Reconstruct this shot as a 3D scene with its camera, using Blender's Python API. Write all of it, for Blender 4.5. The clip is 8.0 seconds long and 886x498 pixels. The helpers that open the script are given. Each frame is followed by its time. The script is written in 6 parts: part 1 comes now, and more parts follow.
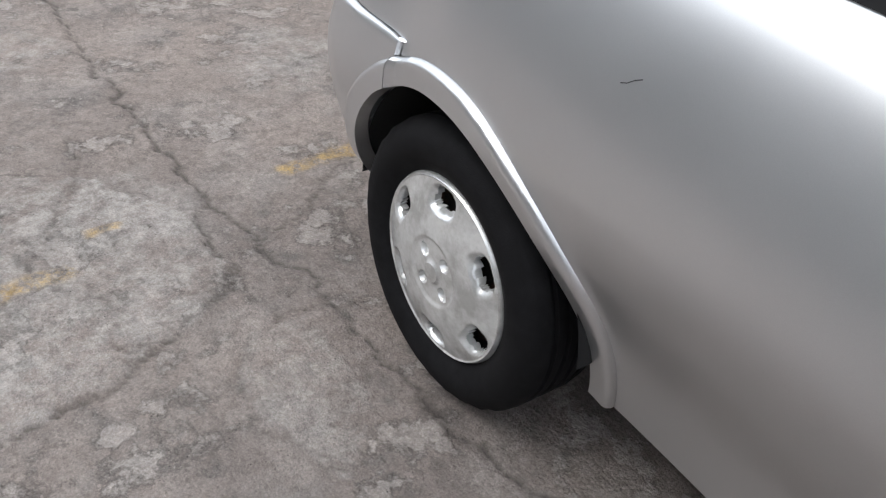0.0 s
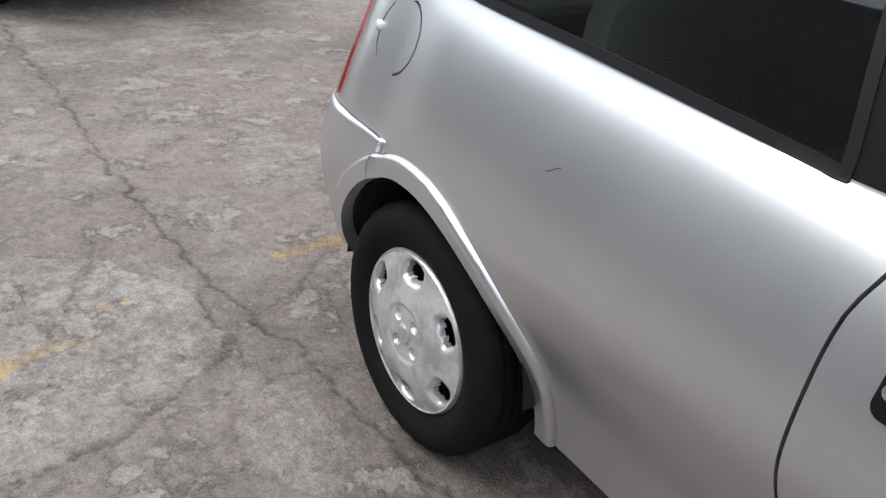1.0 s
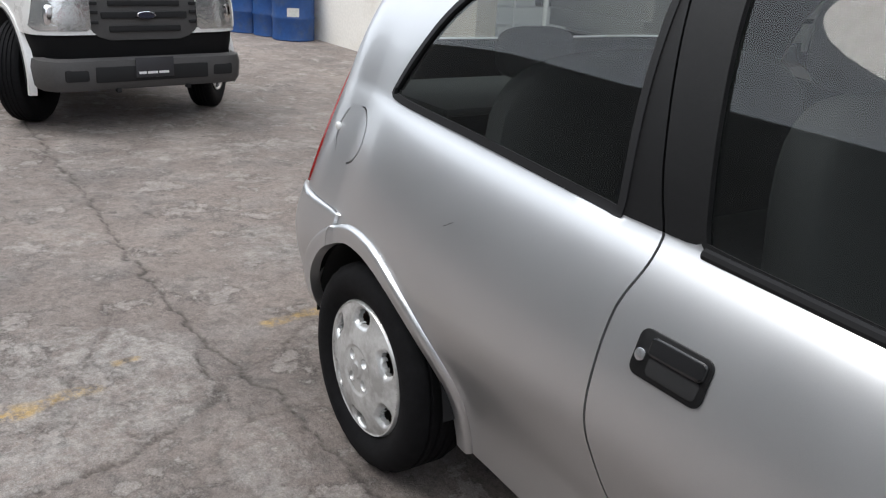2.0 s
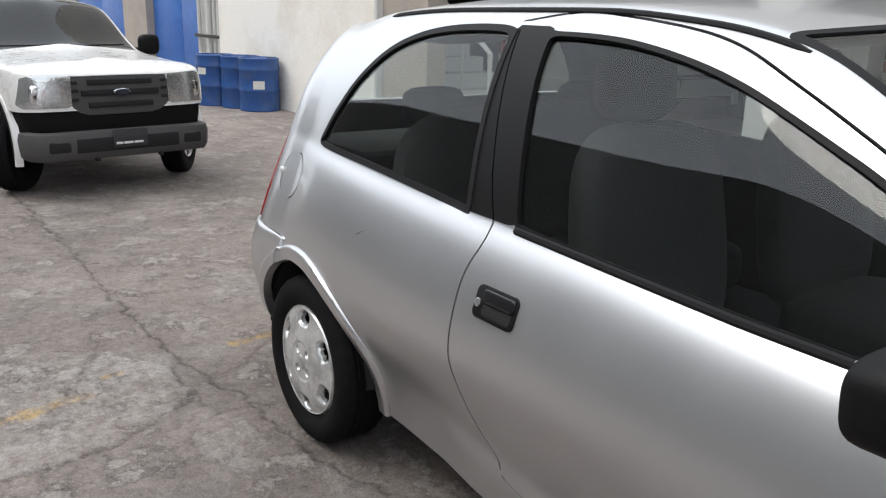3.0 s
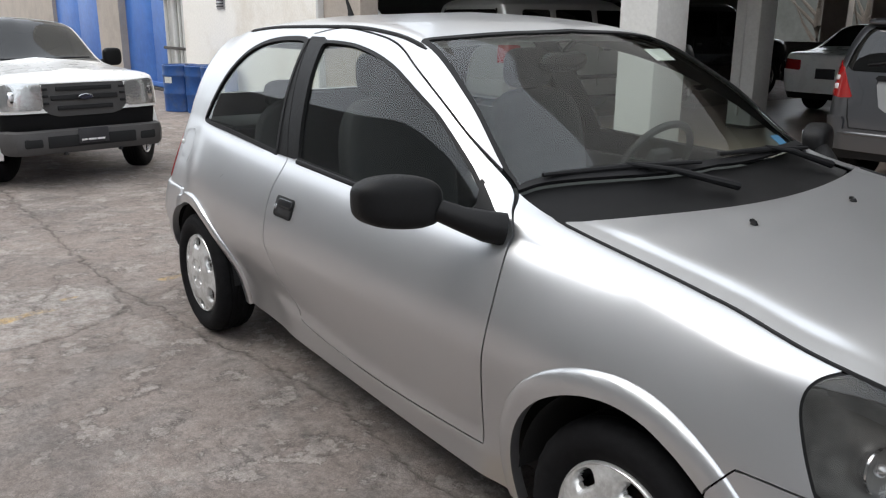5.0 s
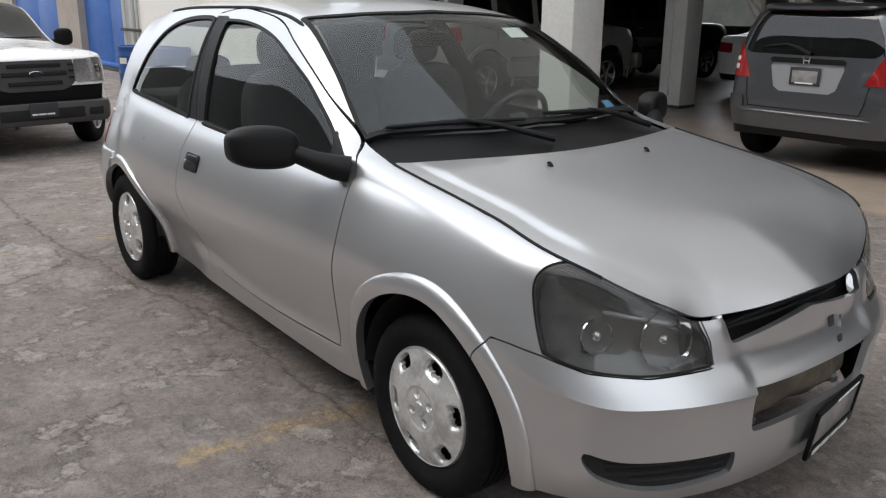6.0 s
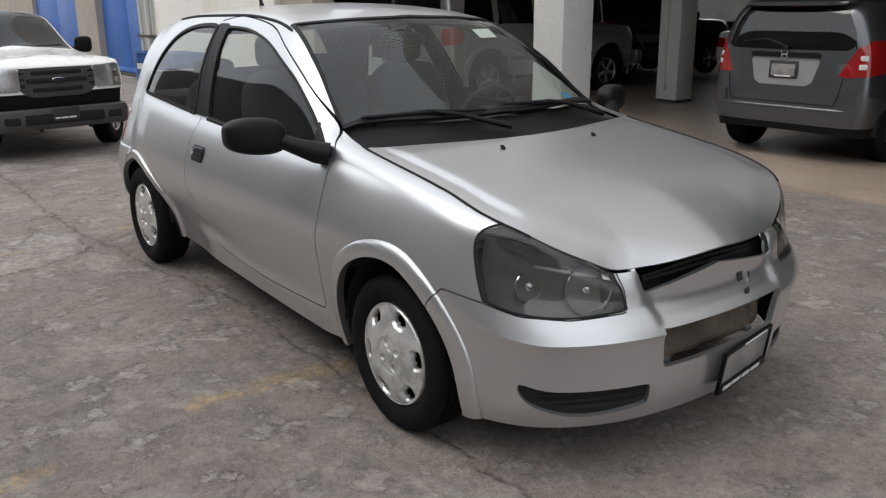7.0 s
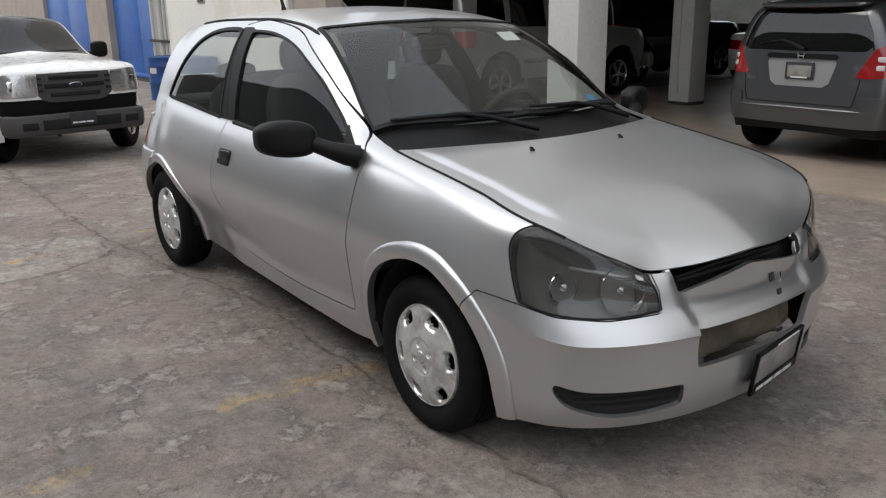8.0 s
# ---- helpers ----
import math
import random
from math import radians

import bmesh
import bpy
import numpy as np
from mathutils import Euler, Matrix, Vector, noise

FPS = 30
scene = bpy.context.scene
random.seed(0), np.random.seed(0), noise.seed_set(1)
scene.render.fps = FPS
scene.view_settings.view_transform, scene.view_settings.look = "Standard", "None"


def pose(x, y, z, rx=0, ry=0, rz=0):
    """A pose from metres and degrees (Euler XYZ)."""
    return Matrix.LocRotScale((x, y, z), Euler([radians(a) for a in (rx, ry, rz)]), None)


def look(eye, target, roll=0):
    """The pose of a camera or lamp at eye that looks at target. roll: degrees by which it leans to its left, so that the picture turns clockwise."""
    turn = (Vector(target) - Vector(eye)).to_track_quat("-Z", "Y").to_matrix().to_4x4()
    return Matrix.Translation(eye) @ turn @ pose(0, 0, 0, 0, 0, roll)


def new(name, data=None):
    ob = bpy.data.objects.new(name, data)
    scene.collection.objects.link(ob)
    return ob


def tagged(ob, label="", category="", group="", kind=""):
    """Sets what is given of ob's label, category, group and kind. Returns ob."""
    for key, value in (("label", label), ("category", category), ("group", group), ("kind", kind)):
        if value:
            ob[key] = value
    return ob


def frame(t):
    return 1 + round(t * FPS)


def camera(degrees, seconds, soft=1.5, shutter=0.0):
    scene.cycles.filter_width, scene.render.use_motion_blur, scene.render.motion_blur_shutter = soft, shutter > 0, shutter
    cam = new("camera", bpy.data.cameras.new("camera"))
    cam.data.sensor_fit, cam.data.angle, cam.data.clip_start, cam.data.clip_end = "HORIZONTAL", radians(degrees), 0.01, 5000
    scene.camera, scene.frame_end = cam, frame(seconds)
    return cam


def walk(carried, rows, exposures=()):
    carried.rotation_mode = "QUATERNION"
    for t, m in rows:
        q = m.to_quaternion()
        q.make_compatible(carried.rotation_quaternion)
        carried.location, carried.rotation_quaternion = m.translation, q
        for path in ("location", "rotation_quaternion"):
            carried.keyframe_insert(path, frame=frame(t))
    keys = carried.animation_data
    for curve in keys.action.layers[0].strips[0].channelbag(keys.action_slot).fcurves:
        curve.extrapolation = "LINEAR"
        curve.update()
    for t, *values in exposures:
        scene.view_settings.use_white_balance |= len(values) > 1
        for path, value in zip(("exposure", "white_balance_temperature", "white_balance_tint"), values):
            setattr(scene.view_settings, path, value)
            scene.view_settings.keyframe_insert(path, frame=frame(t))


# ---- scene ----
cam = camera(56.5, 8.0, 1.2)
PATH = [
    (0, (0.953, -1.485, 1.168), (-0.367, -0.53, 0.008), 4.3),
    (0.5, (1.025, -1.526, 1.2), (-0.337, -0.531, 0.125), 5.0),
    (1, (1.19, -1.608, 1.25), (-0.235, -0.563, 0.315), 5.1),
    (1.2, (1.271, -1.644, 1.273), (-0.179, -0.569, 0.411), 5.2),
    (2.3, (1.803, -1.713, 1.339), (0.23, -0.661, 0.694), 2.9),
    (2.5, (1.912, -1.739, 1.35), (0.332, -0.669, 0.749), 2.6),
    (3, (2.228, -1.873, 1.367), (0.667, -0.751, 0.816), 1.5),
    (3.5, (2.532, -1.912, 1.369), (1.005, -0.748, 0.809), 0.7),
    (4, (2.891, -1.914, 1.386), (1.34, -0.784, 0.821), 1.1),
    (4.2, (3.05, -1.945, 1.398), (1.505, -0.815, 0.848), 0.5),
    (5.3, (3.737, -2.05, 1.405), (2.186, -0.906, 0.871), 0.3),
    (5.5, (3.874, -2.04, 1.396), (2.323, -0.91, 0.832), 0.3),
    (6, (4.203, -2.082, 1.4), (2.701, -0.89, 0.831), 0.6),
    (6.5, (4.494, -2.179, 1.418), (3.014, -0.961, 0.848), 0.7),
    (7, (4.648, -2.201, 1.42), (3.119, -1.044, 0.852), -0.5),
    (7.5, (4.659, -2.245, 1.427), (3.108, -1.102, 0.892), -0.3),
    (8, (4.607, -2.275, 1.418), (3.066, -1.13, 0.858), -0.8),
]
walk(cam, [(t, look(eye, target, roll)) for t, eye, target, roll in PATH],
     exposures=[(0, 0.43, 6450, 10), (1.2, 0.46, 6450, 10), (2.4, 0.16, 6550, 10), (4.2, 0.24, 6650, 10), (5.4, 0.22, 6600, 10), (6.5, -0.14, 6750, 10.5), (8, -0.14, 6750, 10.5)])

# ---- world, sun, exposure ----
SUN_EL, SUN_ROT = radians(58), radians(150)
world = bpy.data.worlds.new("overcast_sky")
scene.world = world
world.use_nodes = True
wn = world.node_tree.nodes
wl = world.node_tree.links
sky = wn.new("ShaderNodeTexSky")
sky.sky_type, sky.sun_disc, sky.sun_elevation, sky.sun_rotation = "NISHITA", False, SUN_EL, SUN_ROT
sky.air_density, sky.dust_density, sky.ozone_density = 1.0, 4.0, 0.6
cloud = wn.new("ShaderNodeMix")
cloud.data_type = "RGBA"
cloud.inputs[0].default_value = 0.82
cloud.inputs[7].default_value = (15.4, 16.5, 17.9, 1)
wl.new(sky.outputs[0], cloud.inputs[6])
wl.new(cloud.outputs[2], wn["Background"].inputs[0])
wn["Background"].inputs[1].default_value = 0.1

sun = new("sun", bpy.data.lights.new("sun", "SUN"))
sun.data.energy, sun.data.angle, sun.data.color = 1.3, radians(34), (1, 0.96, 0.9)
sun.rotation_euler = (radians(32), 0, radians(-30))


# ---- materials ----
def material(name, color, rough=0.5, metal=0.0, coat=0.0, spec=0.5, grain=0.0, grain_scale=60.0, bump=0.0, bump_scale=200.0, second=None, second_scale=3.0, patchy=0.5, emit=0.0, per_island=0.0):
    """A node material: base colour with fine grain, larger patches of a second colour, and fine relief."""
    m = bpy.data.materials.new(name)
    m.use_nodes = True
    n, l = m.node_tree.nodes, m.node_tree.links
    b = n["Principled BSDF"]
    b.inputs["Roughness"].default_value, b.inputs["Metallic"].default_value = rough, metal
    b.inputs["Coat Weight"].default_value, b.inputs["Coat Roughness"].default_value = coat, 0.04
    b.inputs["Specular IOR Level"].default_value = spec
    co = n.new("ShaderNodeTexCoord").outputs["Object"]
    base = n.new("ShaderNodeRGB")
    base.outputs[0].default_value = (*color, 1)
    out = base.outputs[0]

    def noise_tex(scale, detail=5.0, roughness=0.6):
        t = n.new("ShaderNodeTexNoise")
        t.inputs["Scale"].default_value, t.inputs["Detail"].default_value, t.inputs["Roughness"].default_value = scale, detail, roughness
        l.new(co, t.inputs["Vector"])
        return t.outputs["Fac"]

    def mixed(fac, a, c, mode="MIX"):
        x = n.new("ShaderNodeMix")
        x.data_type, x.blend_type = "RGBA", mode
        if isinstance(fac, float):
            x.inputs[0].default_value = fac
        else:
            l.new(fac, x.inputs[0])
        l.new(a, x.inputs[6])
        if isinstance(c, tuple):
            x.inputs[7].default_value = (*c, 1)
        else:
            l.new(c, x.inputs[7])
        return x.outputs[2]

    def ramp(fac, lo, hi):
        r = n.new("ShaderNodeMapRange")
        r.inputs[1].default_value, r.inputs[2].default_value = lo, hi
        l.new(fac, r.inputs[0])
        return r.outputs[0]

    if second:
        out = mixed(ramp(noise_tex(second_scale, 6.0, 0.65), patchy - 0.08, patchy + 0.12), out, second)
    if grain:
        g = n.new("ShaderNodeMapRange")
        g.inputs[1].default_value, g.inputs[2].default_value, g.inputs[3].default_value, g.inputs[4].default_value = 0.3, 0.7, 1 - grain, 1 + grain
        l.new(noise_tex(grain_scale), g.inputs[0])
        out = mixed(1.0, out, g.outputs[0], "MULTIPLY")
    l.new(out, b.inputs["Base Color"])
    if rough < 0.9:
        rr = n.new("ShaderNodeMapRange")
        rr.inputs[3].default_value, rr.inputs[4].default_value = max(0.0, rough - 0.06), rough + 0.06
        l.new(noise_tex(7.0), rr.inputs[0])
        l.new(rr.outputs[0], b.inputs["Roughness"])
    if bump:
        k = n.new("ShaderNodeBump")
        k.inputs["Strength"].default_value, k.inputs["Distance"].default_value = bump, 0.002
        l.new(noise_tex(bump_scale, 3.0), k.inputs["Height"])
        l.new(k.outputs[0], b.inputs["Normal"])
    if emit:
        b.inputs["Emission Strength"].default_value = emit
        l.new(out, b.inputs["Emission Color"])
    return m


def glass_material(name, tint, rough=0.0, head_on=0.08, haze=0.0, haze_color=(0.3, 0.3, 0.3)):
    """A thin pane: tinted see-through, with gloss that grows towards grazing view, the same from both sides."""
    m = bpy.data.materials.new(name)
    m.use_nodes = True
    n, l = m.node_tree.nodes, m.node_tree.links
    n.remove(n["Principled BSDF"])
    t, g, x, f = n.new("ShaderNodeBsdfTransparent"), n.new("ShaderNodeBsdfGlossy"), n.new("ShaderNodeMixShader"), n.new("ShaderNodeLayerWeight")
    t.inputs[0].default_value = (*tint, 1)
    g.inputs["Roughness"].default_value = rough
    f.inputs["Blend"].default_value = 0.5
    power, grow = n.new("ShaderNodeMath"), n.new("ShaderNodeMath")
    power.operation, grow.operation = "POWER", "MULTIPLY_ADD"
    power.inputs[1].default_value = 5.0
    grow.inputs[1].default_value, grow.inputs[2].default_value = 1 - head_on, head_on
    l.new(f.outputs["Facing"], power.inputs[0])
    l.new(power.outputs[0], grow.inputs[0])
    l.new(grow.outputs[0], x.inputs[0])
    clear = t.outputs[0]
    if haze:
        d, y, z = n.new("ShaderNodeBsdfDiffuse"), n.new("ShaderNodeMixShader"), n.new("ShaderNodeTexNoise")
        d.inputs[0].default_value = (*haze_color, 1)
        z.inputs["Scale"].default_value, z.inputs["Detail"].default_value = 9.0, 6.0
        r = n.new("ShaderNodeMapRange")
        r.inputs[1].default_value, r.inputs[2].default_value, r.inputs[3].default_value, r.inputs[4].default_value = 0.35, 0.65, haze * 0.4, haze * 1.8
        l.new(z.outputs["Fac"], r.inputs[0])
        l.new(r.outputs[0], y.inputs[0])
        l.new(t.outputs[0], y.inputs[1])
        l.new(d.outputs[0], y.inputs[2])
        clear = y.outputs[0]
    l.new(clear, x.inputs[1])
    l.new(g.outputs[0], x.inputs[2])
    l.new(x.outputs[0], n["Material Output"].inputs[0])
    return m


SILVER = material("silver_paint", (0.63, 0.635, 0.645), 0.33, 0.88, 0.45, grain=0.03, grain_scale=900)
SILVER_DARK = material("silver_trim", (0.40, 0.41, 0.42), 0.35, 0.7, 0.3, grain=0.05, grain_scale=500)
# Near-black that puts the shade of gaps and cavities into the colour.
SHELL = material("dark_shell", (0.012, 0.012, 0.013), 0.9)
BLACK = material("black_plastic", (0.007, 0.007, 0.0075), 0.48, spec=0.18, grain=0.15, grain_scale=120, bump=0.25, bump_scale=700)
GLOSS_BLACK = material("black_gloss", (0.012, 0.012, 0.013), 0.18, coat=0.3)
RUBBER = material("rubber_seal", (0.010, 0.010, 0.011), 0.6, spec=0.22)
TYRE = material("tyre_rubber", (0.008, 0.008, 0.009), 0.78, spec=0.12, grain=0.25, grain_scale=40, bump=0.3, bump_scale=300)
HUBCAP = material("worn_hubcap", (0.70, 0.71, 0.71), 0.24, 0.5, second=(0.46, 0.46, 0.455), second_scale=14.0, patchy=0.50, grain=0.06, grain_scale=90)
ALLOY = material("alloy_rim", (0.62, 0.63, 0.65), 0.25, 0.9, grain=0.05)
STEEL = material("dark_steel", (0.022, 0.020, 0.019), 0.6, 0.6, grain=0.3, grain_scale=30, second=(0.12, 0.05, 0.03), second_scale=25, patchy=0.58)
CHROME = material("chrome", (0.75, 0.75, 0.77), 0.08, 1.0)
GLASS = glass_material("tinted_glass", (0.78, 0.82, 0.80), 0.0, 0.065)
SCREEN = glass_material("windscreen_glass", (0.86, 0.92, 0.88), 0.0, 0.075)
GLASS_DARK = glass_material("dark_tinted_glass", (0.10, 0.11, 0.11))
LENS = glass_material("smoked_lens", (0.84, 0.84, 0.82), 0.03, 0.06, 0.06, (0.40, 0.40, 0.39))
RED = material("red_lens", (0.30, 0.010, 0.010), 0.10, coat=0.8, grain=0.1, grain_scale=150)
CLOTH = material("seat_cloth", (0.028, 0.029, 0.031), 0.9, grain=0.3, grain_scale=300, bump=0.4, bump_scale=500)
DASH = material("dash_plastic", (0.024, 0.025, 0.026), 0.7, grain=0.15, grain_scale=200, bump=0.3, bump_scale=600)
LINER = material("roof_lining", (0.22, 0.22, 0.212), 0.9, grain=0.1, grain_scale=200)
WHITE_PAINT = material("white_car_paint", (0.78, 0.78, 0.77), 0.28, coat=0.6, grain=0.02)
GREY_PAINT = material("grey_car_paint", (0.12, 0.125, 0.135), 0.3, 0.75, 0.7, grain=0.04, grain_scale=600)
GREY_LIGHT = material("light_grey_trim", (0.42, 0.43, 0.44), 0.3, 0.5, 0.5)
JEEP_PAINT = material("beige_silver_paint", (0.36, 0.36, 0.34), 0.32, 0.6, 0.5, grain=0.04)
NIGHT_PAINT = material("black_car_paint", (0.018, 0.018, 0.021), 0.2, 0.2, 0.8)
NAVY_PAINT = material("navy_car_paint", (0.012, 0.018, 0.045), 0.2, 0.3, 0.8)
BUMPER_GREY = material("grey_bumper_plastic", (0.060, 0.058, 0.058), 0.6, grain=0.1, grain_scale=90, bump=0.2, bump_scale=500)
PLATE_WHITE = material("plate_white", (0.6, 0.6, 0.58), 0.4, grain=0.05)
STICKER_BLUE = material("sticker_blue", (0.08, 0.22, 0.42), 0.5)
INK = material("dark_print", (0.03, 0.03, 0.035), 0.6)
WHITE_INK = material("white_print", (0.75, 0.75, 0.75), 0.5)
CARDBOARD = material("brown_foam", (0.16, 0.125, 0.095), 0.85, grain=0.35, grain_scale=25, second=(0.08, 0.065, 0.05), second_scale=6)


# ---- mesh helpers ----
def part(name, bm, mat, parent=None, label="", smooth=True):
    """Links a bmesh as one mesh object, under a thing or a part."""
    me = bpy.data.meshes.new(name)
    bm.to_mesh(me)
    bm.free()
    return finish(name, me, mat, parent, label, smooth)


def finish(name, me, mat, parent=None, label="", smooth=True):
    for m in mat if isinstance(mat, (list, tuple)) else (mat,):
        me.materials.append(m)
    if smooth:
        me.shade_smooth()
        me.set_sharp_from_angle(angle=radians(38))
    ob = new(name, me)
    if parent:
        ob.parent = parent
    if label:
        ob["label"] = label
    return ob


def thing(name, m, label, category, group="", kind=""):
    ob = new(name)
    ob.empty_display_size = 0.1
    ob.matrix_world = m
    return tagged(ob, label, category, group, kind)


def bm_box(size, at=(0, 0, 0), bevel=0.0, turn=None, bm=None, segments=2):
    """A box with rounded edges; added to bm if one is given."""
    b = bmesh.new()
    bmesh.ops.create_cube(b, size=1.0)
    bmesh.ops.scale(b, vec=size, verts=b.verts)
    if bevel:
        bmesh.ops.bevel(b, geom=b.edges[:], offset=bevel, segments=segments, profile=0.5, affect="EDGES")
    if turn:
        bmesh.ops.transform(b, matrix=turn, verts=b.verts)
    bmesh.ops.translate(b, vec=at, verts=b.verts)
    return joined(bm, b)


def joined(bm, b):
    if bm is None:
        return b
    me = bpy.data.meshes.new("join")
    b.to_mesh(me)
    b.free()
    bm.from_mesh(me)
    bpy.data.meshes.remove(me)
    return bm


def bm_cyl(r, length, at=(0, 0, 0), axis="Z", n=32, r2=None, bevel=0.0, bm=None):
    b = bmesh.new()
    bmesh.ops.create_cone(b, cap_ends=True, segments=n, radius1=r, radius2=r if r2 is None else r2, depth=length)
    if bevel:
        rim = [e for e in b.edges if abs(e.verts[0].co.z - e.verts[1].co.z) < 1e-6]
        bmesh.ops.bevel(b, geom=rim, offset=bevel, segments=2, profile=0.5, affect="EDGES")
    if axis == "Y":
        bmesh.ops.rotate(b, matrix=Matrix.Rotation(radians(-90), 3, "X"), verts=b.verts)
    elif axis == "X":
        bmesh.ops.rotate(b, matrix=Matrix.Rotation(radians(90), 3, "Y"), verts=b.verts)
    bmesh.ops.translate(b, vec=at, verts=b.verts)
    return joined(bm, b)


def bm_lathe(profile, n=64, axis="Y", at=(0, 0, 0), bm=None, closed=False):
    """Turns a profile of (radius, height) round an axis."""
    verts, faces = [], []
    k = len(profile)
    for i in range(n):
        a = 2 * math.pi * i / n
        for r, h in profile:
            p = (r * math.cos(a), h, r * math.sin(a)) if axis == "Y" else (r * math.cos(a), r * math.sin(a), h)
            verts.append(Vector(p) + Vector(at))
    for i in range(n):
        for j in range(k if closed else k - 1):
            a, c = i * k + j, i * k + (j + 1) % k
            d, e = ((i + 1) % n) * k + (j + 1) % k, ((i + 1) % n) * k + j
            faces.append((a, c, d, e) if axis == "Z" else (a, e, d, c))
    b = bmesh.new()
    vs = [b.verts.new(v) for v in verts]
    for f in faces:
        b.faces.new([vs[q] for q in f])
    bmesh.ops.remove_doubles(b, verts=b.verts, dist=1e-6)
    bmesh.ops.recalc_face_normals(b, faces=b.faces)
    return joined(bm, b)


def bm_tube(points, r, n=10, bm=None, closed=False):
    """A round bar along a line of points; r may be a list."""
    b = bmesh.new()
    pts = [Vector(p) for p in points]
    rings = []
    for i, p in enumerate(pts):
        d = (pts[(i + 1) % len(pts)] if (closed or i + 1 < len(pts)) else p) - (pts[i - 1] if (closed or i) else p)
        q = d.to_track_quat("Z", "Y")
        rr = r[i] if isinstance(r, (list, tuple)) else r
        rings.append([b.verts.new(p + q @ Vector((rr * math.cos(2 * math.pi * k / n), rr * math.sin(2 * math.pi * k / n), 0))) for k in range(n)])
    for i in range(len(rings) if closed else len(rings) - 1):
        u, v = rings[i], rings[(i + 1) % len(rings)]
        for k in range(n):
            b.faces.new((u[k], u[(k + 1) % n], v[(k + 1) % n], v[k]))
    if not closed:
        b.faces.new(rings[0][::-1])
        b.faces.new(rings[-1])
    return joined(bm, b)


def bm_prism(outline, depth, plane="XZ", at=0.0, bevel=0.0, bm=None):
    """A flat outline with depth: in the plane XZ it goes along y, in YZ along x, in XY along z, from at to at + depth."""
    b = bmesh.new()

    def place(p, h):
        return {"XZ": (p[0], h, p[1]), "YZ": (h, p[0], p[1]), "XY": (p[0], p[1], h)}[plane]
    lo = [b.verts.new(place(p, at)) for p in outline]
    hi = [b.verts.new(place(p, at + depth)) for p in outline]
    b.faces.new(lo)
    b.faces.new(hi[::-1])
    k = len(outline)
    for i in range(k):
        b.faces.new((lo[i], hi[i], hi[(i + 1) % k], lo[(i + 1) % k]))
    bmesh.ops.recalc_face_normals(b, faces=b.faces)
    if bevel:
        bmesh.ops.bevel(b, geom=b.edges[:], offset=bevel, segments=2, profile=0.5, affect="EDGES")
    return joined(bm, b)


def pch(*pairs):
    """A smooth curve through (x, y) pairs that does not overshoot."""
    xs, ys = np.array([p[0] for p in pairs], float), np.array([p[1] for p in pairs], float)
    h, d = np.diff(xs), np.diff(ys) / np.diff(xs)
    m = np.zeros_like(ys)
    m[0], m[-1] = d[0], d[-1]
    for i in range(1, len(xs) - 1):
        if d[i - 1] * d[i] > 0:
            w1, w2 = 2 * h[i] + h[i - 1], h[i] + 2 * h[i - 1]
            m[i] = (w1 + w2) / (w1 / d[i - 1] + w2 / d[i])

    def f(x):
        x = np.clip(np.asarray(x, float), xs[0], xs[-1])
        i = np.clip(np.searchsorted(xs, x, side="right") - 1, 0, len(xs) - 2)
        t = (x - xs[i]) / h[i]
        return ys[i] * (1 + 2 * t) * (1 - t) ** 2 + m[i] * h[i] * t * (1 - t) ** 2 + ys[i + 1] * t * t * (3 - 2 * t) + m[i + 1] * h[i] * t * t * (t - 1)
    return f


def loop(points, n=8):
    """A smooth closed outline through points; a point given twice is a corner."""
    p = np.array(points, float)
    k, out = len(p), []
    for i in range(k):
        a, b, c, d = p[i - 1], p[i], p[(i + 1) % k], p[(i + 2) % k]
        if np.allclose(b, c):
            continue
        for t in np.arange(n) / n:
            out.append(0.5 * (2 * b + (c - a) * t + (2 * a - 5 * b + 4 * c - d) * t * t + (3 * b - a - 3 * c + d) * t ** 3))
    return np.array(out)


def inside(outline):
    """The signed distance to an outline, less than zero inside."""
    o = np.asarray(outline, float)

    def f(q):
        d2 = np.full(len(q), 1e9)
        odd = np.zeros(len(q), bool)
        for a, b in zip(o, np.roll(o, -1, 0)):
            e, w = b - a, q - a
            t = np.clip((w @ e) / max(1e-12, e @ e), 0, 1)
            r = w - t[:, None] * e
            d2 = np.minimum(d2, (r * r).sum(1))
            c = (a[1] > q[:, 1]) != (b[1] > q[:, 1])
            if c.any() and abs(e[1]) > 1e-12:
                odd ^= c & (q[:, 0] < a[0] + (q[:, 1] - a[1]) / e[1] * e[0])
        return np.where(odd, -1, 1) * np.sqrt(d2)
    return f


